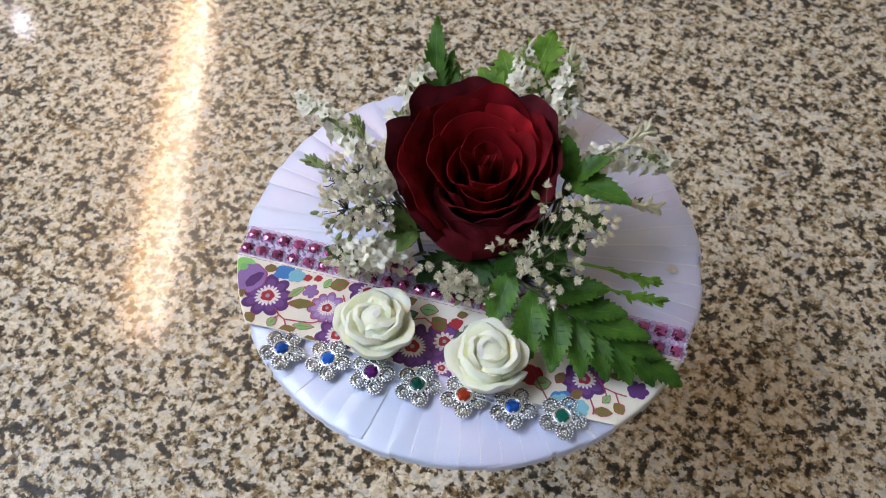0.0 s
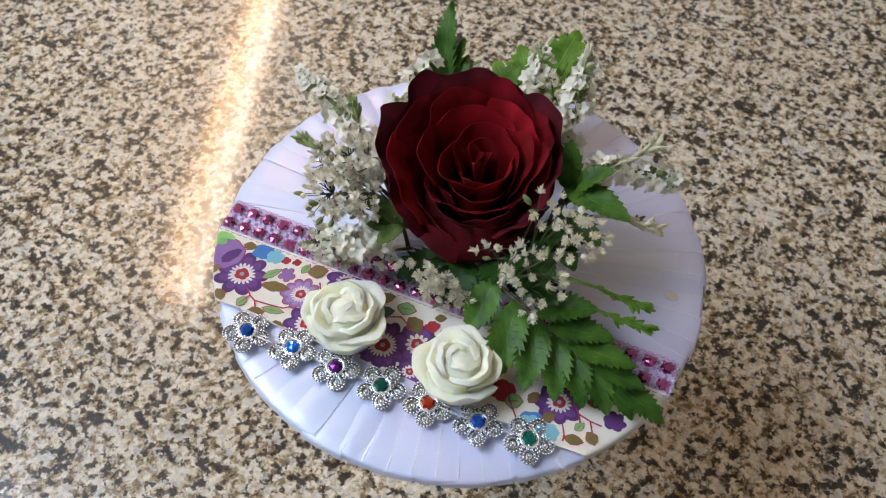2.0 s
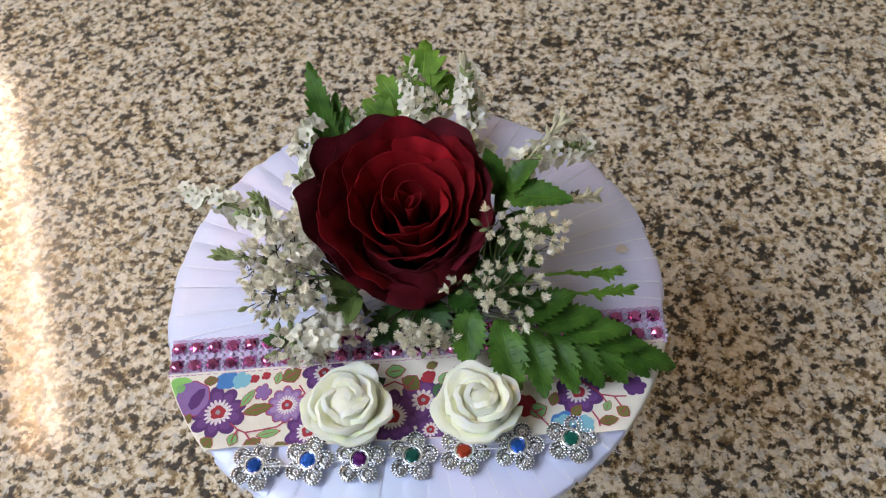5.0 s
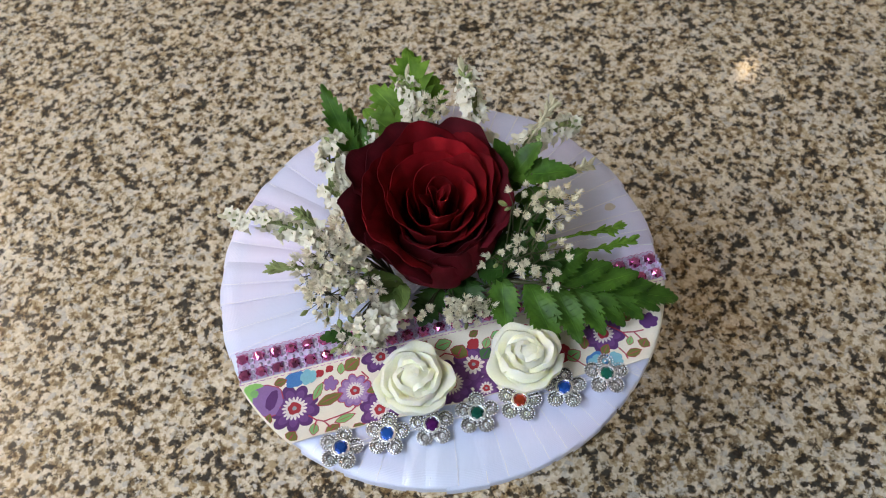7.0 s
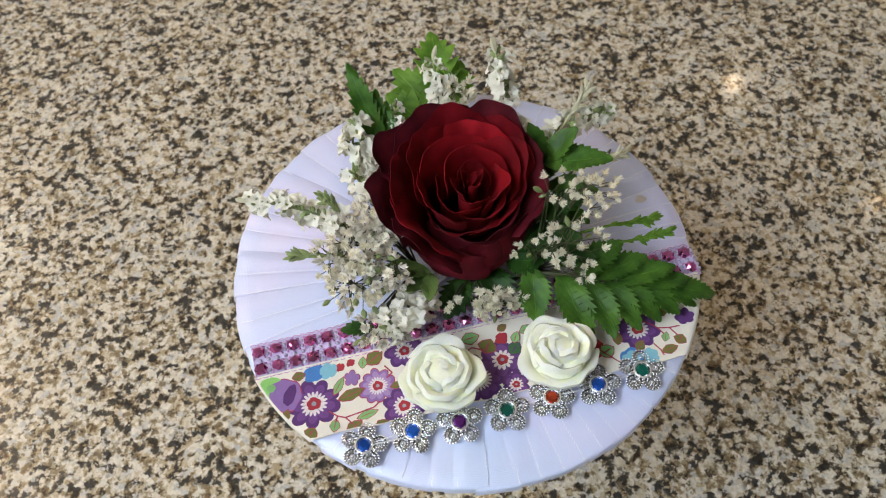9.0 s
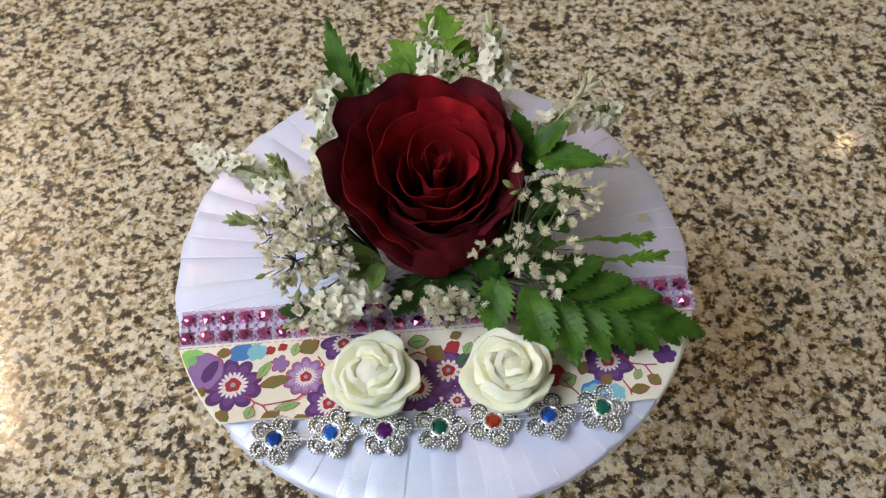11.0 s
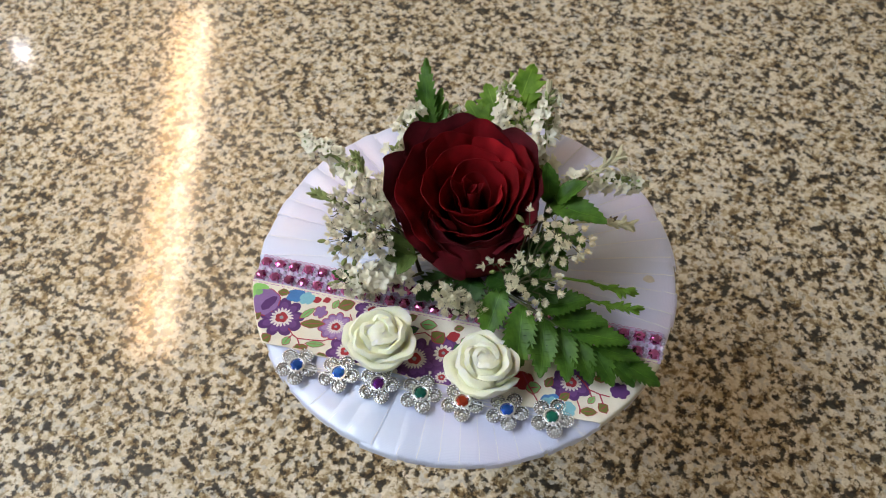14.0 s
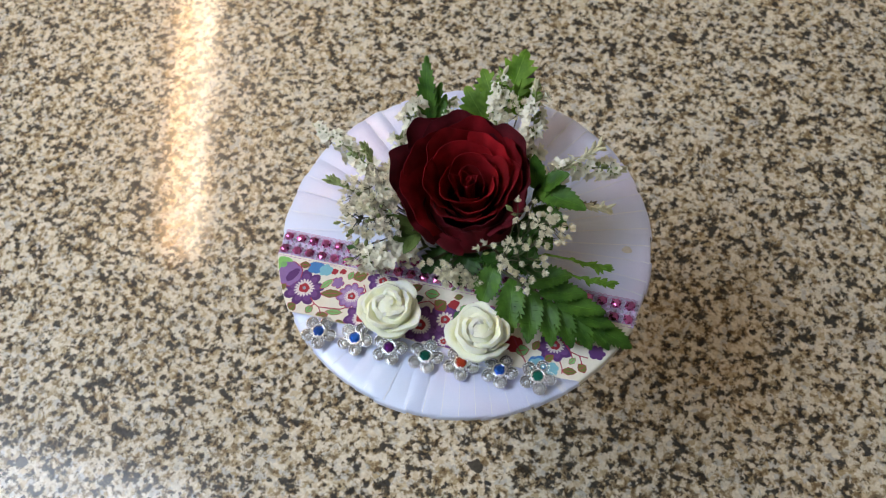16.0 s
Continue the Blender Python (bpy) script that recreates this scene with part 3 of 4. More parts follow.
motif("printed_flower", [(blob(36.2, -44.0, 3.3, 2.8, 0.2, 5, 0.07), "blue"), (blob(36.0, -44.4, 2.6, 2.2, 0.2, 5, 0.1), "cyan"), (blob(41.2, -45.0, 2.2, 2.2, 0.4, 5, 0.1), "cyan")], "printed cyan blossom")
motif("printed_flower", [(blob(-40.5, -28.7, 2.0, 2.1, 0, 5, 0.2), "crimson"), (blob(-40.5, -28.7, 1.8, 1.9, 0, 5, 0.2), "lilac")], "printed small lilac blossom")
motif("printed_flower", [(blob(55.2, -36.0, 2.6, 2.4, 0, 6, 0.15), "purple")], "printed purple blossom")
for x, y, r in ((-43.0, -24.6, 1.3), (-39.9, -24.0, 1.2), (2.9, -28.4, 1.9), (26.4, -38.8, 3.3), (-16.2, -25.6, 1.4)):
    motif("printed_berry", [(blob(x, y, r, r * 0.85, 0.5, 4, 0.12), "red")], "printed red berry")
for row in ((-54.6, -24.1, 3.6, 2.6, 0.1, "olive"), (-33.1, -24.4, 5.2, 4.0, 0.5, "olive"), (-36.6, -24.9, 3.4, 2.2, 1.3, "green"), (-44.5, -30.0, 5.6, 2.2, 0.9, "green"), (-41.6, -33.4, 7.4, 3.0, 0.2, "olive"), (-29.0, -34.1, 3.6, 2.0, 0.1, "olive")):
    print_leaf(*row)
for row in ((-47.8, -41.0, 3.4, 2.6, 1.2, "green"), (-38.6, -40.3, 5.8, 2.2, 0.15, "green"), (-54.4, -41.4, 3.2, 3.6, 0.8, "olive"), (-42.8, -42.9, 5.0, 3.4, 0.5, "olive"), (-35.5, -44.3, 4.0, 3.0, 0.3, "olive"), (-5.6, -26.0, 5.0, 3.6, 0.1, "green")):
    print_leaf(*row)
for row in ((-1.6, -29.7, 4.4, 5.0, 0.9, "olive"), (4.0, -25.2, 3.0, 2.2, 0.4, "olive"), (5.6, -32.4, 4.2, 3.8, 0.7, "dark_green"), (30.1, -40.4, 4.4, 4.0, 0.3, "green"), (34.4, -37.6, 3.6, 2.6, 1.2, "olive"), (39.6, -41.3, 3.6, 2.6, 0.8, "olive"), (-10.5, -29.0, 4.5, 3.0, 0.5, "dark_green")):
    print_leaf(*row)
for row in ((47.5, -40.7, 2.9, 2.0, 1.0, "green"), (47.2, -44.6, 4.6, 2.6, 0.1, "olive"), (51.2, -42.5, 3.0, 3.4, 0.8, "olive"), (10.5, -27.5, 4.0, 2.6, 0.3, "green"), (24.0, -29.0, 4.6, 3.0, 0.9, "olive"), (-12.0, -24.9, 4.6, 3.0, 0.6, "olive"), (-19.0, -29.6, 4.2, 2.6, 1.2, "green"), (-15.4, -28.6, 3.6, 2.2, 0.3, "olive"), (6.8, -29.2, 3.6, 2.4, 1.0, "green"), (-60.0, -34.6, 3.4, 2.2, 1.1, "olive"), (14.4, -36.4, 4.4, 3.0, 0.4, "olive"), (21.5, -36.0, 4.2, 2.6, 1.2, "green"), (49.6, -33.0, 4.4, 2.6, 0.3, "olive"), (58.4, -31.6, 3.6, 2.2, 0.9, "green")):
    print_leaf(*row)
vine((-48.6, -36.6), (-46.6, -38.6), (-44.6, -39.6), (-40.0, -39.2), (-36.4, -38.8), (-34.6, -37.6))
vine((-46.6, -38.6), (-47.4, -40.2))
vine((-44.6, -39.6), (-43.0, -42.0))
vine((42.0, -33.5), (44.6, -35.6), (46.4, -37.6), (49.6, -38.4), (52.6, -38.6))
vine((46.4, -37.6), (47.4, -39.8))
vine((49.6, -38.4), (51.0, -41.4))
vine((26.0, -36.0), (28.6, -40.0), (32.0, -44.4), (33.4, -45.4))
vine((43.4, -41.8), (44.6, -44.2), (44.8, -46.0))
vine((-12.0, -33.0), (-9.0, -30.2), (-6.0, -29.0), (-2.0, -31.2))
vine((-31.0, -27.6), (-29.4, -30.2), (-31.2, -31.4))


# ---- two-row rhinestone trim
def rhinestone_trim():
    t = thing("rhinestone_trim", 0, -17.6, 129.9, "two-row pink rhinestone trim set in lilac net", "trim")
    t.rotation_euler = (0, 0, radians(-1.05))
    n, pitch, x0 = 27, 4.93, -64.4
    rows = (2.65, -2.65)
    bm = bmesh.new()
    box(bm, -66.2 * MM, 66.2 * MM, -5.3 * MM, 5.3 * MM, 0.02 * MM, 0.34 * MM)
    part("backing", bm, NET_BASE, t, "lilac backing strip", smooth=False)
    bm = bmesh.new()
    for e in (-5.1, 5.1):
        for k in range(66):
            x = -65.5 + 2 * k
            tube(bm, [(x - 1, e, 0.4), (x - 0.5, e * 1.05, 0.55), (x, e * 1.07, 0.6), (x + 0.5, e * 1.05, 0.55), (x + 1, e, 0.4)], 0.13, 0.13, 4)
    for k in range(n):
        x = x0 + k * pitch
        for y in rows:
            for a in (0.785, 2.356, 3.927, 5.498):
                c, q = math.cos(a), math.sin(a)
                tube(bm, [(x + 2.4 * c, y + 2.4 * q, 0.3), (x + 2.0 * c, y + 2.0 * q, 1.3), (x + 1.55 * c, y + 1.55 * q, 1.6)], 0.26, 0.15, 5)
    part("net", bm, NET, t, "lilac plastic net with prongs")
    bm = bmesh.new()
    for k in range(n):
        x = x0 + k * pitch
        ball(bm, x, 0, 0.5, 0.7, 4, 7)
        for y in (-3.4, -1.9, 0.0, 1.9, 3.4):
            ball(bm, x + pitch / 2, y, 0.45, 0.62, 4, 7)
    part("clear_cell", bm, CLEAR, t, "small clear lilac cells between the stones")
    tagged(t.children[-1], kind="stuff")
    rng = random.Random(3)
    first = None
    for k in range(n):
        for y in rows:
            m = pose((x0 + k * pitch) * MM, y * MM, 0.5 * MM, rng.uniform(-13, 13), rng.uniform(-13, 13), rng.uniform(0, 45))
            if first is None:
                bm = bmesh.new()
                levels = [(1.75, 0.0, 0.0), (1.98, 0.5, 0.0), (1.15, 1.4, 0.52), (0.66, 1.56, 0.52)]
                rings = [[bm.verts.new((r * math.cos(2 * math.pi * i / 6 + ph) * MM, r * math.sin(2 * math.pi * i / 6 + ph) * MM, z * MM)) for i in range(6)] for r, z, ph in levels]
                for a, b in zip(rings, rings[1:]):
                    for i in range(6):
                        j = (i + 1) % 6
                        bm.faces.new((a[i], a[j], b[i]))
                        bm.faces.new((a[j], b[j], b[i]))
                bm.faces.new(rings[-1])
                first = part("rhinestone", bm, PINK, t, "faceted pink rhinestone", smooth=False)
                first.matrix_basis = m
            else:
                again(first, m)


rhinestone_trim()


# ---- chain of silver flower charms
def charm_trim():
    t = thing("flower_charm_trim", 0, -49.1, 130.2, "row of seven silver filigree flower charms with coloured gems", "trim")
    bm = bmesh.new()
    tube(bm, [(-47 + 8 * k, -0.2 + 0.3 * math.sin(k * 2), 0.5) for k in range(12)], 0.2, 0.2, 5)
    tube(bm, [(-47 + 8 * k, 0.9 + 0.4 * math.sin(k * 3 + 1), 0.45) for k in range(12)], 0.14, 0.14, 5)
    for k in range(7):
        tube(bm, [(42.5 + 0.5 * k, -0.5 - 0.4 * k, 0.4), (45 + 0.6 * k, 0.8 - 0.9 * k, 1.0), (46.5 + 0.3 * k, -0.9 * k, 0.2)], 0.09, 0.05, 4)
    part("thread", bm, THREAD, t, "clear white thread joining the charms, frayed at its end")
    bm = bmesh.new()
    for p in range(5):
        a = radians(-67) + 2 * math.pi * p / 5
        cx, cy = 4.35 * math.cos(a), 4.35 * math.sin(a)
        # fluted dish with a small hollow
        dish = []
        for r, z, wave in ((2.45, 0.2, 0.0), (2.5, 0.5, 0.0), (1.9, 0.62, 0.0), (1.45, 0.9, 0.0), (1.05, 0.75, 0.06), (0.8, 0.05, 0.0)):
            dish.append([bm.verts.new(((cx + r * math.cos(q)) * MM, (cy + r * math.sin(q)) * MM, (z + wave * (-1) ** k) * MM)) for k, q in ((k, math.pi * k / 14) for k in range(28))])
        for lo, hi in zip(dish, dish[1:]):
            for k in range(28):
                bm.faces.new((lo[k], lo[(k + 1) % 28], hi[(k + 1) % 28], hi[k])).material_index = 1
        bm.faces.new(list(reversed(dish[0])))
        bm.faces.new(dish[-1]).material_index = 1
        for count, rad, high, size in ((17, 2.32, 0.85, 0.34), (11, 1.45, 1.0, 0.27)):
            for k in range(count):
                q = 2 * math.pi * k / count
                ball(bm, cx + rad * math.cos(q), cy + rad * math.sin(q), high, size, 5, 7)
        ball(bm, cx, cy, 0.7, 0.52, 5, 8)
        tube(bm, [(1.6 * math.cos(a), 1.6 * math.sin(a), 1.0), (2.6 * math.cos(a), 2.6 * math.sin(a), 0.8)], 0.5, 0.5, 6)
    ring(bm, 0, 0, 1.3, 2.4, 0.4, 20, 6)
    for k in range(14):
        b = 2 * math.pi * k / 14
        ball(bm, 2.9 * math.cos(b), 2.9 * math.sin(b), 1.0, 0.36, 3, 6)
    part_mesh = lathe([(2.0, 0.3), (2.0, 1.2), (1.6, 1.25)], 16, bm)
    rng = random.Random(8)
    rows = ((-41.6, 0.3, "blue"), (-28.1, 0.6, "blue"), (-15.3, -0.2, "violet"), (-2.2, -0.6, "green"), (10.5, -0.5, "red"), (24.0, -0.4, "blue"), (37.0, 0.3, "green"))
    gem = lathe([(1.9, 1.3), (2.0, 1.55), (1.3, 2.25), (0.05, 2.4)], 7)
    gem_mesh = bpy.data.meshes.new("gem")
    gem.to_mesh(gem_mesh)
    gem.free()
    first = part("flower_charm", part_mesh, (SILVER, SILVER_DARK), t, "silver filigree five-petal charm")
    for k, (x, y, ink) in enumerate(rows):
        m = pose(x * MM, y * MM, 0, rng.uniform(-5, 5), rng.uniform(-4, 4), rng.uniform(-14, 14)) @ Matrix.Scale(0.95, 4)
        if k == 0:
            first.matrix_basis, charm = m, first
        else:
            charm = again(first, m)
        me = gem_mesh.copy()
        mesh_part("gem", me, GEMS[ink], charm, "faceted %s gem" % ink, smooth=False)


charm_trim()


# ---- roses
def petal(a, w, r0, r1, z0, z1, flare=0.0, curl=0.0, spiral=0.8, ruffle=0.3, edge=0.22, belly=0.45, phase=0.0, tip=0.0, bulge=0.0):
    """A cupped petal round the z axis: a centre angle, w half angle (radians), radii and heights in mm."""
    def f(u, v):
        ang = a + u * w * (0.55 + 0.45 * min(1.0, v * 1.8))
        cup = 1 - (1 - v) ** (1 / belly)
        out = max(0.0, (v - 0.68) / 0.32)
        r = r0 + (r1 - r0) * cup + (flare + 20 * tip * math.exp(-(u / 0.34) ** 2)) * out ** 2 * (1 - 0.45 * u * u) + spiral * u + ruffle * (math.sin(5 * u + phase) + 0.45 * math.sin(13 * u + 2.3 * phase)) * v ** 3
        r += bulge * math.sin(math.pi * min(1.0, v * 1.05)) ** 1.4 - 0.05 * r1 * (u * u) * v
        h = v * (1 - edge * abs(u) ** 2.6 * v) * (1 + tip * math.exp(-(u / 0.30) ** 2) * v ** 4)
        z = z0 + (z1 - z0) * h - curl * out ** 3 * (1 - 0.5 * u * u) + ruffle * (0.6 * math.cos(4 * u + phase * 1.7) + 0.4 * math.cos(11 * u + phase)) * v ** 3
        return (r * math.cos(ang), r * math.sin(ang), z)
    return f


def red_rose():
    t = thing("red_rose", 1.5, 6.1, 131.1, "deep velvety dark red rose in full bloom", "rose")
    t.rotation_euler = (radians(9), radians(1), 0)
    part("calyx", lathe([(2.2, 0.6), (4.5, 1.2), (6.5, 4.0), (7.2, 7.5), (5.5, 9.5)], 20), LEAF_DARK, t, "green calyx")
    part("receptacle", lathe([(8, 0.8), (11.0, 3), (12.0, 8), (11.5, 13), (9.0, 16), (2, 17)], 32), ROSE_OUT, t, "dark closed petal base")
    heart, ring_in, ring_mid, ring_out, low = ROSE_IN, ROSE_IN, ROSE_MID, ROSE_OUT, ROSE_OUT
    # centre angle and half width in degrees, rim radius and height, flare, curl, drift of the radius along the rim, point
    whorl = (
        (20, 168, 0.8, 37.2, 0.5, 0.0, 0.5, 0.05, heart), (300, 80, 1.7, 37.8, 0.6, 0.0, 0.8, 0.06, heart), (130, 75, 2.2, 38.2, 0.7, 0.1, -0.9, 0.04, heart), (20, 60, 3.0, 37.9, 0.8, 0.1, 0.9, 0.05, heart), (182, 62, 3.4, 37.6, 0.9, 0.0, 1.0, 0.10, heart), (86, 82, 5.0, 39.0, 0.9, 0.1, -1.5, 0.0, heart), (268, 66, 4.8, 35.4, 1.0, 0.2, 1.0, 0.03, heart),
        (78, 92, 9.2, 40.0, 1.4, 0.3, -2.0, 0.0, ring_in), (214, 84, 8.2, 35.4, 1.4, 0.3, -2.2, 0.02, ring_in), (345, 52, 8.8, 38.6, 1.5, 0.2, 1.2, 0.05, ring_in),
        (96, 72, 12.8, 41.0, 2.2, 0.6, 1.6, 0.0, ring_in), (192, 58, 13.4, 39.6, 2.4, 0.6, -1.8, 0.02, ring_in), (291, 80, 8.8, 33.0, 1.7, 0.5, 1.6, 0.02, ring_in), (33, 58, 12.6, 40.0, 2.4, 0.7, -1.5, 0.05, ring_in),
        (66, 52, 16.4, 41.6, 3.0, 0.9, 1.4, 0.0, ring_in), (126, 54, 17.0, 41.4, 3.0, 0.8, -1.6, 0.03, ring_in), (194, 54, 17.6, 38.2, 3.4, 1.2, 1.2, 0.04, ring_mid), (252, 66, 11.6, 31.0, 2.2, 1.0, -1.6, 0.02, ring_in), (322, 64, 12.4, 31.6, 2.2, 0.9, 1.4, 0.02, ring_in), (18, 48, 16.0, 39.0, 2.8, 0.9, 1.2, 0.03, ring_mid),
        (100, 56, 17.4, 42.2, 2.6, 0.8, -1.2, 0.02, ring_mid), (152, 44, 18.0, 40.6, 3.0, 1.0, 1.0, 0.04, ring_mid), (42, 46, 17.2, 40.6, 2.6, 1.0, 1.2, 0.03, ring_mid),
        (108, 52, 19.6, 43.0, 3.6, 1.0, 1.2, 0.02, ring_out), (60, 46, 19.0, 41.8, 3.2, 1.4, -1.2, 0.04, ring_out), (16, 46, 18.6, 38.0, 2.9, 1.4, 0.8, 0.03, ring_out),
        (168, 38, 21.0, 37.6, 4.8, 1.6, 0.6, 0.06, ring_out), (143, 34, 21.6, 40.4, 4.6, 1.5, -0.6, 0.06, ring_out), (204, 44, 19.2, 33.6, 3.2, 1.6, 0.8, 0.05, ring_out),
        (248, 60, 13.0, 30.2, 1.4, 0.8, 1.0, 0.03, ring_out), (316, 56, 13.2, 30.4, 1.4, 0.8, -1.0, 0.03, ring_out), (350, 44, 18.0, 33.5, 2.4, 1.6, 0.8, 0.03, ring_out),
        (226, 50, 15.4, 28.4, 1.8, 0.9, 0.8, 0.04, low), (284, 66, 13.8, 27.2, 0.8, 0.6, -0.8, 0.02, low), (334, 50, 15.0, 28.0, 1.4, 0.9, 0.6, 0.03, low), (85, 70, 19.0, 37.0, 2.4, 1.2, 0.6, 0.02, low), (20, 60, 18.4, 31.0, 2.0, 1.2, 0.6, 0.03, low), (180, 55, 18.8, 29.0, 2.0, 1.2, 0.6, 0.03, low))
    for n, (deg, half, r1, z1, flare, curl, drift, tip, m) in enumerate(whorl):
        if r1 < 17.1:
            r1 -= 0.7 * flare
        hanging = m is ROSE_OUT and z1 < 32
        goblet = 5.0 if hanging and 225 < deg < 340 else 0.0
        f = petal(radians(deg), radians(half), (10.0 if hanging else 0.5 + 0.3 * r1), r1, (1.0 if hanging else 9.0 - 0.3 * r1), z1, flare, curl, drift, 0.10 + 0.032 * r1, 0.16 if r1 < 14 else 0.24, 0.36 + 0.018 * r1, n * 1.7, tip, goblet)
        crease = 0.25 + 0.045 * r1
        def g(u, v, f=f, n=n, crease=crease):
            # soft creases, stronger towards the rim
            p = Vector(f(u, v))
            return p + (noise.noise_vector(p * 0.13 + Vector((n * 7.3, 0, 0))) + 0.4 * noise.noise_vector(p * 0.33 + Vector((0, n * 5.1, 0)))) * (crease * v * v)
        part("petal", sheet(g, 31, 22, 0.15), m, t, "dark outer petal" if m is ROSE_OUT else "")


red_rose()


def foam_rose(x, y, turn, size, lean, seed):
    t = thing("foam_rose", x, y, 130.4, "small cream white foam rose", "artificial rose", "foam roses on the lid")
    t.rotation_euler = (lean[0], lean[1], turn)
    t.scale = (size, size, size)
    rng = random.Random(seed)
    part("core", lathe([(1.5, 0.1), (7.2, 1.5), (8.2, 4.6), (6.6, 8.2), (4.8, 10.4), (3.0, 12.0), (1.6, 12.9), (0.4, 13.1)], 24), FOAM, t)
    # count, half angle, rim radius, rim height, flare, curl, drift, belly
    rings = ((1, 2.9, 1.4, 13.4, 0.2, 0.0, 0.8, 0.5), (3, 1.35, 3.5, 13.3, 0.6, 0.2, 1.0, 0.5), (3, 1.45, 6.2, 12.2, 1.2, 0.7, 1.1, 0.5), (4, 1.15, 8.4, 9.8, 1.5, 1.3, 0.9, 0.52))
    for n, (count, w, r1, z1, flare, curl, drift, belly) in enumerate(rings):
        for k in range(count):
            a = n * 0.83 + 2 * math.pi * k / count + rng.uniform(-0.2, 0.2)
            f = petal(a, w * rng.uniform(0.92, 1.08), 0.4 + 0.5 * n, r1 + rng.uniform(-0.35, 0.35), 0.6 + 0.1 * n, z1 + rng.uniform(-0.6, 0.6), flare * rng.uniform(0.8, 1.25), curl, drift, 0.26 + 0.08 * n, 0.26, belly, rng.uniform(0, 6), rng.uniform(0.0, 0.05) if n > 1 else 0.0)
            part("petal", sheet(f, 21, 16, 1.4), FOAM, t)


foam_rose(-17.0, -39.0, 0.4, 1.06, (-0.05, 0.0), 40)
foam_rose(15.2, -41.0, 2.3, 1.05, (0.0, 0.06), 230)


# ---- leaves
def leaflet(base, tip, width, coarse, up=(0, 0, 1), depth=0.5, arch=0.08, fold=0.26, peak=0.40):
    """A saw-edged leaflet from base to tip, in millimetres."""
    teeth = coarse + 2
    b, d = Vector(base), Vector(tip) - Vector(base)
    length = d.length
    way = d.normalized()
    side = way.cross(Vector(up)).normalized()
    nor = side.cross(way)
    def f(u, v):
        env = (max(0.0, v) ** 0.7 * max(0.0, 1 - v) ** 0.85) / (peak ** 0.7 * (1 - peak) ** 0.85)
        saw = (v * teeth) % 1.0
        half = width / 2 * min(env, 1.15) * (1 + depth * (saw - 0.5) * abs(u) ** 2) + 0.12
        lean = 0.06 * length * abs(u) * (saw - 0.3) * depth * 2 * math.sin(math.pi * v)
        p = b + way * (v * length + lean) + side * (u * half) + nor * (arch * length * math.sin(math.pi * v) + fold * half * (abs(u) - 0.5) + 0.02 * length * math.sin(9 * v + 2 * u))
        return p
    return sheet(f, 9, teeth * 6 + 1, 0.2)


def at_root(points, root):
    return [tuple(Vector(p) - Vector(root)) for p in points]


def leaf_thing(name, root, rachis, leaves, material, label, category="leaf", r0=0.7, up=(0, 0, 1), depth=0.5, fine=1.0):
    t = thing(name, *root, label, category)
    if len(rachis) > 1:
        bm = bmesh.new()
        tube(bm, at_root(rachis, root), r0, 0.3, 6)
        part("stalk", bm, STEM, t, "thin stalk")
    for base, tip, width, teeth in leaves:
        part("leaflet", leaflet(*at_root((base, tip), root), width, round(teeth * fine), up, depth), material, t)
    return t


leaf_thing("fern_frond", (10, -12, 131), ((10, -12, 132), (15, -15.5, 141), (22.6, -19, 141.5), (30, -21.7, 140.5), (35, -23.6, 139.6), (40, -25.7, 138.6), (53, -29, 135.2), (63, -31.2, 132.2)),
    (((15.5, -15.5, 143), (13.0, -28.5, 135.0), 9.0, 5), ((22.6, -18.6, 141.6), (24.6, -40.0, 137.4), 9.0, 6), ((29.8, -21.2, 140.6), (31.8, -40.2, 137.0), 8.0, 6), ((34.8, -23.2, 139.8), (39.8, -39.0, 135.4), 7.4, 5),
     ((39.5, -25.2, 138.8), (46.6, -37.6, 134.4), 6.8, 5), ((44.6, -26.6, 137.6), (53.0, -36.4, 133.4), 6.6, 4), ((49.6, -28.0, 136.2), (59.0, -34.8, 132.4), 4.8, 3), ((54.0, -29.0, 135.0), (66.5, -31.8, 130.8), 6.6, 4),
     ((27.0, -20.0, 141.2), (42.4, -15.6, 145.0), 8.6, 5), ((32.0, -22.2, 140.4), (48.4, -20.2, 141.6), 7.8, 5), ((38.0, -24.6, 139.4), (55.6, -24.6, 139.6), 7.4, 5), ((46.0, -27.0, 137.4), (59.5, -27.8, 136.2), 6.0, 4)),
    FERN, "glossy green saw-edged fern frond lying across the lid", "fern", 0.7, (0, 0, 1), 0.38, 1.7)
leaf_thing("upright_fern_tip", (-15, 18, 132), ((-15, 18, 132), (-15.5, 19, 150), (-17, 27, 162), (-19.5, 36, 171)),
    (((-16.6, 24, 158), (-21.3, 42.6, 177.5), 6.4, 9), ((-15.6, 24, 158), (-12.8, 34.5, 168), 4.6, 4), ((-15.4, 22, 155), (-9.5, 31.5, 161), 4.8, 3), ((-16.4, 22, 154), (-20.6, 27.0, 161), 4.4, 3), ((-16.8, 28, 163), (-15.0, 37.0, 171), 4.0, 3)),
    FERN_LIT, "green pointed fern tip standing upright", "fern", 0.7, (0, -0.8, 0.6), 0.5)
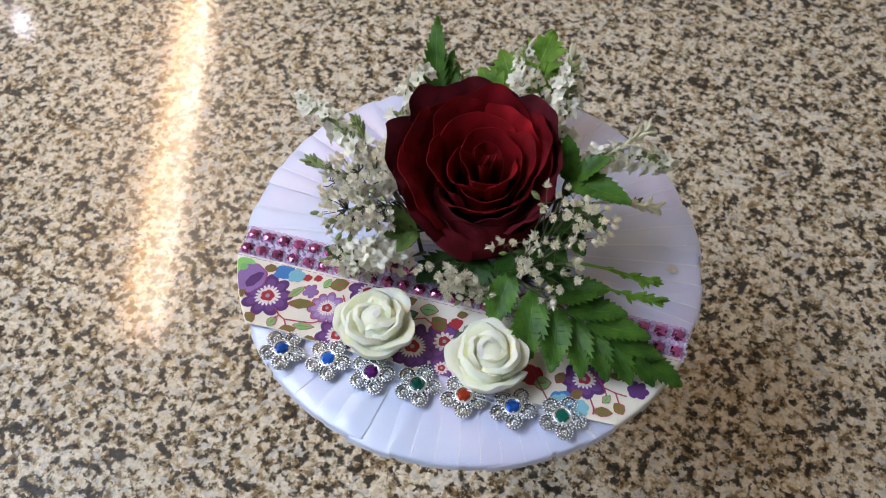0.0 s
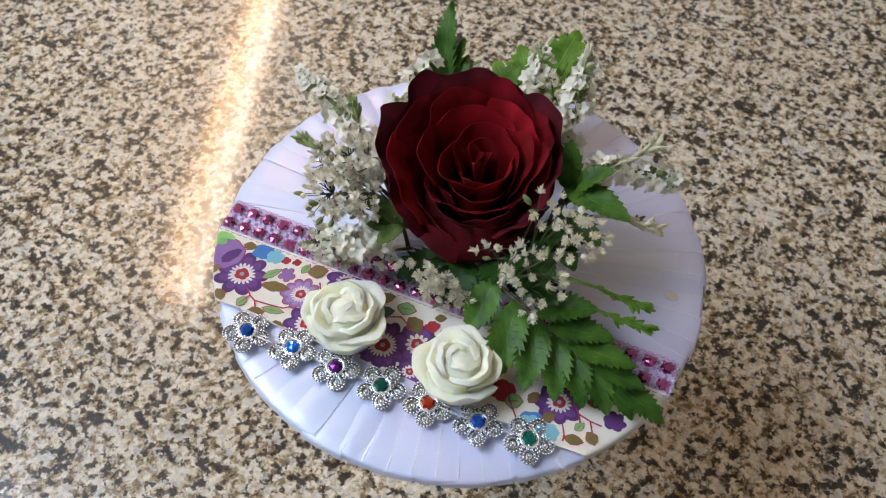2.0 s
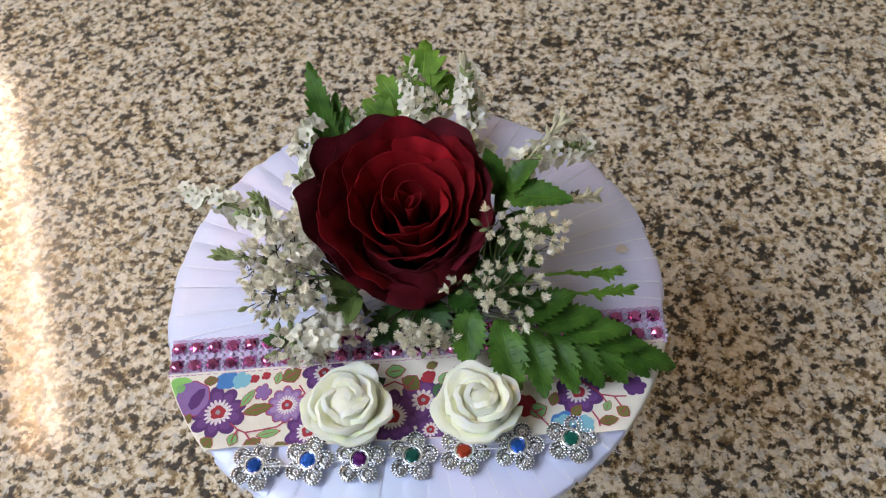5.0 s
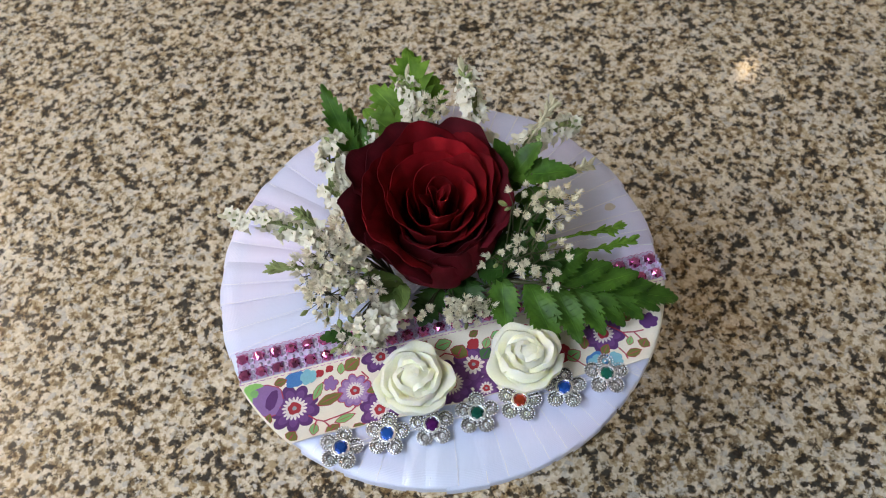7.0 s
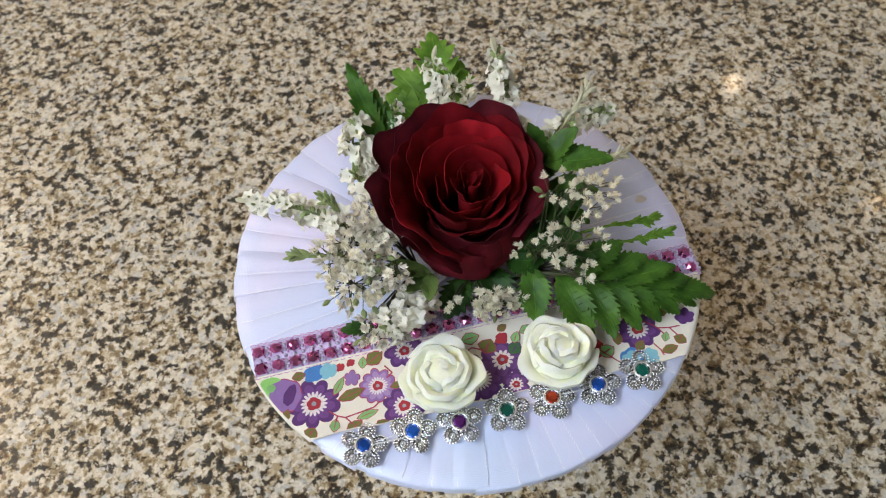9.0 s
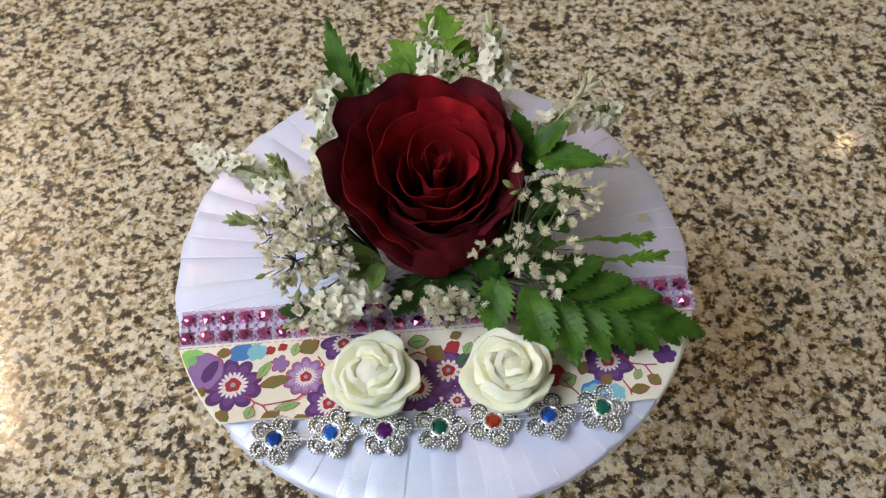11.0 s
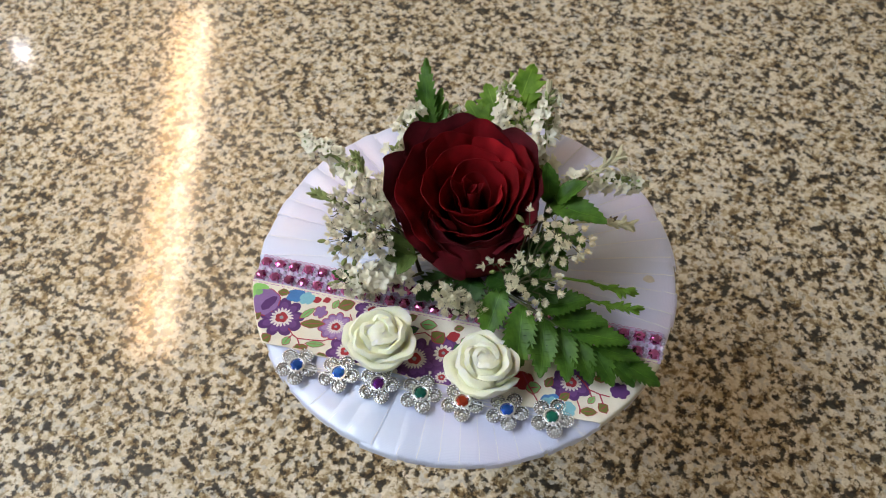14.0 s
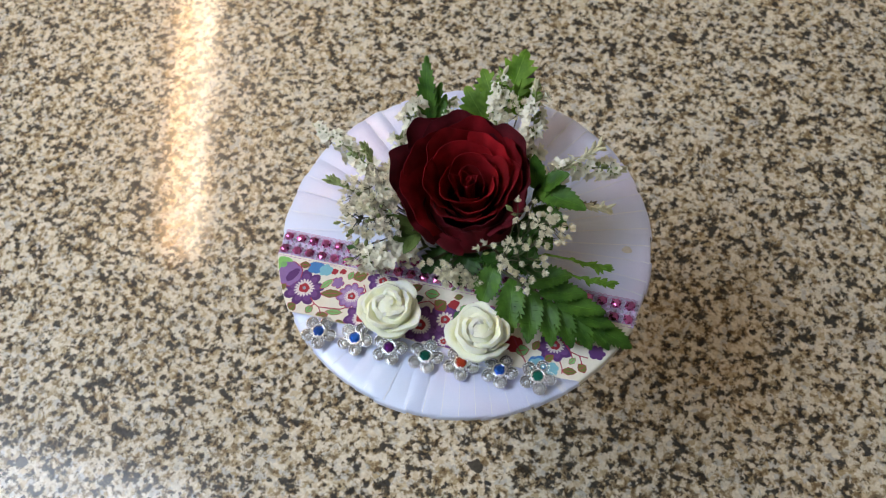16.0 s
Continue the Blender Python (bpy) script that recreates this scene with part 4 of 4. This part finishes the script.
leaf_thing("lobed_leaf", (4, 22, 132), ((4, 22, 132), (4.5, 30, 140), (6, 44, 148), (8, 56, 152)),
    (((5.5, 44, 148), (9.6, 70.5, 155.5), 12, 5), ((5.0, 42, 147), (-5.4, 60.5, 153), 10, 5), ((6.0, 44, 148), (16.6, 59.5, 151), 10, 5), ((4.0, 36, 144), (-10.0, 51.0, 153), 11, 5), ((5.0, 38, 145), (-3.0, 52.0, 150), 9, 4)),
    LEAF_LIGHT, "light green lobed saw-edged leaf behind the rose", "leaf", 0.7, (0, -0.6, 0.8), 0.75)
leaf_thing("side_leaf", (21, 6, 132), ((21, 6, 132), (23, 6, 150), (26, 5.5, 158), (31, 4, 162)),
    (((25, 6.0, 160), (43.0, 0.2, 163.0), 8.6, 8), ((25, 8, 158), (22.6, 14.0, 169.5), 6.5, 5), ((27, 7, 160), (35.4, 9.4, 168.5), 6.6, 5), ((24, 5, 156), (31.0, 6.5, 163.0), 7, 5), ((25, 3, 154), (38.0, -4.5, 156.0), 7, 7), ((24, 0, 148), (34.0, -10.0, 150.0), 7, 7), ((22, -6, 146), (29.0, -15.0, 149.0), 7, 6)),
    FERN, "green saw-edged leaf sprig beside the rose", "leaf", 0.7, (0, 0, 1), 0.24)
leaf_thing("small_leaf", (-13, -8, 132), ((-13, -8, 132), (-13.5, -10, 144), (-15, -11.5, 149)),
    (((-13.0, -11.5, 147), (-26.0, -9.4, 151.5), 5.4, 4), ((-13.0, -12.0, 147), (-15.6, -21.4, 149), 4.6, 4), ((-12.0, -12.0, 146), (-21.5, -16.0, 148), 5.0, 4)),
    LEAF_OLIVE, "small olive green leaf among the white blossom", "leaf", 0.7, (0, 0, 1), 0.18)
leaf_thing("tiny_leaf", (-30, -17, 131.2), ((-30, -17, 131.5), (-33, -16.4, 133)),
    (((-31.0, -16.6, 132.5), (-40.5, -15.4, 134.5), 4.6, 4),), LEAF_DARK, "tiny dark green leaf near the trim")
leaf_thing("dark_under_leaf", (6, -10, 131.2), ((6, -10, 131.5), (8, -12, 138)),
    (((6, -9, 138), (3.0, -23.0, 135), 11, 5), ((10, -10, 140), (20.0, -14.0, 143), 11, 5), ((-2, -10, 137), (-11.0, -20.0, 134), 9, 5), ((14, -6, 142), (28.0, -10.0, 145), 11, 5), ((17, -7, 145), (30.0, -14.5, 151), 8, 6), ((19, -4, 150), (34.0, -7.0, 158), 8, 6), ((18, -10, 142), (33.0, -19.0, 146), 9, 6)),
    LEAF_DARK, "dark green leaf under the rose")


# ---- blossom sprigs
def floret_mesh(name, petals, r, layers, notch=0.0, cup=0.25, seed=0, wide=0.95):
    """A small open blossom, z up, millimetres."""
    rng = random.Random(seed)
    bm = bmesh.new()
    heart = bm.verts.new((0, 0, 0))
    for n in range(layers):
        rr, rise = r * (1 - 0.27 * n), cup + 0.5 * n
        for k in range(petals):
            a = 2 * math.pi * (k + 0.5 * n) / petals + rng.uniform(-0.2, 0.2)
            w = math.pi / petals * wide
            q, z = rr * rng.uniform(0.8, 1.15), rise * r * rng.uniform(0.6, 1.35)
            def at(s, rad, zz):
                return bm.verts.new((rad * math.cos(a + s) * MM, rad * math.sin(a + s) * MM, zz * MM))
            l1, r1, m1 = at(-w, 0.62 * q, z * 0.62), at(w, 0.62 * q, z * 0.62), at(0, 0.6 * q, z * 0.42)
            l2, r2 = at(-w * 0.7, q, z), at(w * 0.7, q, z * 1.1)
            m2 = at(0, q * (1 - notch), z * 0.9)
            for f in ((heart, l1, m1), (heart, m1, r1), (l1, l2, m2, m1), (m1, m2, r2, r1)):
                bm.faces.new(f)
    me = bpy.data.meshes.new(name)
    bm.to_mesh(me)
    bm.free()
    return me


def funnel_mesh(r, seed):
    """A papery statice blossom: one crumpled five-lobed funnel, z up, millimetres."""
    rng = random.Random(seed)
    bm = bmesh.new()
    ph, lean, tall = rng.uniform(0, 6.28), rng.uniform(0, 6.28), rng.uniform(0.75, 1.1)
    rows = []
    for j in range(6):
        v = j / 5
        row = []
        for i in range(20):
            a = 2 * math.pi * i / 20
            lobe = 1 + 0.20 * v * v * math.cos(5 * a + ph) + 0.10 * v * math.sin(3 * a + 2 * ph) + 0.08 * v * rng.uniform(-1, 1)
            rad = r * (0.16 + 0.84 * v ** 1.25) * lobe
            z = r * (tall * v ** 0.75 - 0.15 * v ** 3 + 0.13 * v * v * math.cos(5 * a + ph + 1.2) + 0.18 * v * math.cos(a + lean) + 0.05 * v * rng.uniform(-1, 1))
            row.append(bm.verts.new((rad * math.cos(a) * MM, rad * math.sin(a) * MM, z * MM)))
        rows.append(row)
    for lo, hi in zip(rows, rows[1:]):
        for i in range(20):
            f = bm.faces.new((lo[i], lo[(i + 1) % 20], hi[(i + 1) % 20], hi[i]))
            f.smooth = True
    bm.faces.new(list(reversed(rows[0]))).material_index = 1
    me = bpy.data.meshes.new("statice")
    bm.to_mesh(me)
    bm.free()
    return me


def bud_mesh(name, r, length):
    bm = lathe([(r * 0.25, 0), (r * 0.8, length * 0.25), (r, length * 0.5), (r * 0.7, length * 0.8), (r * 0.2, length)], 6)
    me = bpy.data.meshes.new(name)
    bm.to_mesh(me)
    bm.free()
    return me


def dressed(me, *materials):
    for m in materials:
        me.materials.append(m)
    return me


GYPS = [dressed(floret_mesh("gyp", 6, 1.45, 3, 0.30, 0.55, s, 0.85), FLORET) for s in range(3)]
GYPS_DRY = [dressed(floret_mesh("gyp", 5, 1.6, 3, 0.15, 0.6, 9 + s, 0.9), FLORET_DRY) for s in range(3)]
STAT = [dressed(funnel_mesh(2.35, 5 + s), PAPER, BROWN) for s in range(5)]
BUDS = dressed(bud_mesh("bud", 1.0, 2.2), FLORET)
CALYX = dressed(bud_mesh("calyx", 0.8, 3.2), BUD_GREEN)
DRYBUD = dressed(bud_mesh("drybud", 0.9, 5.0), DRY)


def sprig(name, label, root, clouds, seed, kinds, hubs=5, category="blossom", stem_r=0.32):
    """Blossoms in soft clouds round given centres, each on a thin stalk. clouds: centre, radii, count."""
    rng = random.Random(seed)
    t = thing(name, *root, label, category, "gypsophila sprigs round the rose")
    stems = bmesh.new()
    root_v = Vector(root)
    for centre, radii, count in clouds:
        c = Vector(centre)
        mids = [c + Vector([rng.gauss(0, 0.35) * q for q in radii]) - (c - root_v).normalized() * max(radii) * 0.4 for _ in range(hubs)]
        for m in mids:
            bend = (root_v * 0.5 + m * 0.5) + Vector((rng.uniform(-2, 2), rng.uniform(-2, 2), rng.uniform(0, 3)))
            tube(stems, [tuple(p - root_v) for p in (root_v, bend, m)], stem_r, stem_r * 0.7, 4)
        made = []
        for _ in range(count):
            for _try in range(12):
                d = Vector([rng.gauss(0, 1) for _ in range(3)]).normalized() * rng.uniform(0.35, 1.0) ** 0.6
                p = c + Vector([a * b for a, b in zip(d, radii)])
                if all((p - q).length > 2.6 for q in made):
                    break
            p.z = max(p.z, 132.5)
            made.append(p)
            m = min(mids, key=lambda q: (q - p).length)
            way = ((p - m).normalized() + (p - c).normalized() * 0.5 + Vector((0, -0.25, 0.75)) + Vector([rng.uniform(-0.35, 0.35) for _ in range(3)])).normalized()
            tube(stems, [tuple(q - root_v) for q in (m, (m + p) / 2 + Vector((rng.uniform(-1, 1), rng.uniform(-1, 1), -0.4)), p)], stem_r * 0.55, stem_r * 0.4, 3)
            pick = rng.random()
            for limit, what, meshes, size in kinds:
                if pick <= limit:
                    break
            ob = new(what, rng.choice(meshes))
            ob.parent = t
            ob.matrix_basis = facing(p - root_v, way, rng.uniform(0, 6.28), size * rng.uniform(0.78, 1.18))
    part("stalk", stems, STEM, t, "thin branching stalks")
    return t


GYP_KINDS = ((0.82, "floret", GYPS, 1.0), (0.93, "bud", [BUDS], 1.0), (1.0, "calyx", [CALYX], 0.9))
MIX_KINDS = ((0.52, "floret", GYPS_DRY, 1.05), (0.78, "floret", GYPS, 1.0), (0.86, "papery_flower", STAT, 0.75), (0.90, "bud", [BUDS], 1.0), (1.0, "calyx", [CALYX], 1.0))
sprig("gypsophila_sprig", "airy sprig of tiny cream white gypsophila over green leaves", (18, -10, 132), (((25, -8, 167), (7, 5, 4), 12), ((34, -10, 164), (6, 6, 8), 22), ((26, -18, 156), (9, 6, 7), 20), ((15, -15.5, 155), (5, 3.5, 4), 7), ((27, -23, 149), (4, 3, 4), 8)), 11, GYP_KINDS)
sprig("gypsophila_sprig", "dense little bunch of white gypsophila below the rose", (2, -8, 132), (((1, -22, 144), (6, 2.6, 4), 26), ((4, -22.5, 138), (7.0, 2.6, 4), 24), ((-9, -20, 141), (2.5, 2, 2), 4)), 12, GYP_KINDS, 3)
sprig("gypsophila_sprig", "bushy sprig of drying white gypsophila and papery blossom", (-14, 0, 132), (((-29, -3, 157), (9, 8, 6), 64), ((-33, -11, 150), (9, 8, 6), 66), ((-23, 5, 158), (5, 7, 5), 30), ((-29, -22, 142), (7, 5, 5), 36), ((-38, -4, 153), (5, 6, 4), 20), ((-25, -12, 152), (6, 5, 5), 26)), 13, MIX_KINDS, 6)


def spike(name, label, root, pts, count, seed, size=1.0, spread=2.6, tip_buds=2):
    """A papery flower spike along a bent stalk."""
    rng = random.Random(seed)
    t = thing(name, *root, label, "blossom", "statice spikes round the rose")
    bm = bmesh.new()
    tube(bm, at_root((root, *pts), root), 0.55, 0.3, 6)
    part("stalk", bm, BUD_GREEN, t, "green stalk")
    pv = [Vector(p) for p in pts]
    for k in range(count):
        s = (k + 0.5) / count * (len(pv) - 1)
        i = min(int(s), len(pv) - 2)
        p = pv[i].lerp(pv[i + 1], s - i)
        way = (pv[i + 1] - pv[i]).normalized()
        out = Vector([rng.gauss(0, 1) for _ in range(3)])
        out = (out - way * out.dot(way)).normalized()
        q = p + out * spread * rng.uniform(0.5, 1.1)
        aim = (out + way * 0.4 + Vector((0, -0.2, 0.35))).normalized()
        ob = new("papery_flower", rng.choice(STAT))
        ob.parent = t
        ob.matrix_basis = facing(q - Vector(root), aim, rng.uniform(0, 6.28), size * rng.uniform(0.7, 1.1) * (1 - 0.3 * (k / count) ** 2))
        ob = new("calyx", CALYX)
        ob.parent = t
        ob.matrix_basis = facing(p + out * 0.3 - Vector(root), aim, 0, 0.55 + 0.3 * k / count)
    for k in range(tip_buds):
        ob = new("dry_bud", DRYBUD)
        ob.parent = t
        ob.matrix_basis = facing(pv[-1] - Vector(root), (pv[-1] - pv[-2]).normalized() + Vector([rng.uniform(-0.4, 0.4) for _ in range(3)]), 0, 0.9)
    return t


spike("statice_spike", "long papery white statice spike reaching over the lid edge", (-16, -2, 132), ((-22, -2, 150), (-32, 4, 157), (-44, 11, 159.5), (-55.5, 17.2, 159.5)), 84, 31)
spike("statice_spike", "short papery white statice cluster beside the trim", (-12, -8, 132), ((-16, -16, 139), (-22, -21, 145), (-29, -26, 147)), 50, 32, 1.0, 3.4, 0)
spike("statice_spike", "upright papery white statice spike behind the rose", (16, 16, 132), ((20.5, 20, 158), (20.4, 26, 167), (19.2, 33.8, 178)), 46, 33, 1.0, 2.8, 2)
spike("statice_spike", "upright papery white statice spike among light leaves", (3, 24, 132), ((4.6, 33, 148), (5.0, 41, 156), (4.6, 49.0, 165)), 40, 34, 0.92, 2.6, 1)
spike("statice_spike", "papery statice spike with cream buds leaning over the lid", (22, 10, 132), ((26, 12.5, 158), (35, 16.5, 162), (43, 19, 160), (50, 21.2, 158.5)), 46, 35, 1.0, 2.6, 3)
spike("statice_spike", "papery white statice tucked behind the rose", (-18, 12, 132), ((-24, 12, 155), (-26.5, 19, 160), (-23.5, 33, 161)), 44, 36, 0.95, 3.0, 1)
spike("statice_spike", "papery white statice clump beside the upright fern tip", (-18, 14, 132), ((-21, 20, 155), (-22.5, 25, 162), (-23, 31, 168)), 34, 37, 1.1, 3.2, 0)
spike("statice_spike", "small papery white statice tip between fern and light leaf", (-9, 18, 132), ((-10.5, 25, 156), (-11, 30, 162), (-11.5, 34, 166)), 14, 38, 0.95, 2.2, 0)
sprig("gypsophila_sprig", "small white gypsophila tuft between light leaves", (8, 22, 132), (((9.5, 40, 158), (6, 5, 4), 26),), 14, GYP_KINDS, 3)


def bud_twig(root, pts, label, material, seed, length=1.0):
    """A twig clad in narrow scale-like buds."""
    rng = random.Random(seed)
    t = thing("bud_twig", *root, label, "twig", "bud twigs round the rose")
    bm = bmesh.new()
    tube(bm, at_root((root, *pts), root), 0.5, 0.3, 6)
    part("stalk", bm, material, t)
    pv = [Vector(p) for p in pts]
    me = dressed(bud_mesh("scale", 0.62, 3.6), material)
    for k in range(44):
        s = ((k + 0.5) / 44) ** 0.62
        s = (0.35 + 0.65 * s) * (len(pv) - 1)
        i = min(int(s), len(pv) - 2)
        p = pv[i].lerp(pv[i + 1], s - i)
        way = (pv[i + 1] - pv[i]).normalized()
        ob = new("scale", me)
        ob.parent = t
        ob.matrix_basis = facing(p - Vector(root), way + Vector([rng.gauss(0, 0.2 + 0.06 * s * s) for _ in range(3)]), 0, length * rng.uniform(0.7, 1.1) * (0.65 + 0.2 * s))


bud_twig((22, -8, 132), ((32, -10, 146), (42, -11, 147.5), (52.5, -11.8, 147)), "fresh green needle-like sprig tip", LEAF_LIGHT, 41)
bud_twig((24, -12, 132), ((34, -14.5, 144), (45, -16.2, 145.5), (55, -16.8, 146.2)), "fresh green needle-like sprig tip", LEAF_LIGHT, 42)
bud_twig((24, 8, 132), ((30, 13, 160), (37, 18.5, 163.5), (43.2, 22.6, 167.4)), "dried cream green bud twig", DRY, 43)
bud_twig((26, 2, 132), ((34, 4, 156), (42, 5.2, 157), (49, 6.0, 156)), "dried cream green bud twig", DRY, 44)
bud_twig((25, 4, 132), ((33, 5, 154), (39, 6.2, 156), (44, 6.4, 156)), "dry brown needle tuft beside the green leaf", DRY_BROWN, 47, 0.75)
bud_twig((-18, 0, 132), ((-28, 2, 155), (-33, 5.5, 160), (-36, 9.5, 163.5)), "pale green bud twig", BUD_GREEN, 45)
bud_twig((-20, -2, 132), ((-34, -3, 151), (-41, -1.6, 153.5), (-47.5, -0.6, 154.2)), "pale green bud twig", BUD_GREEN, 46)
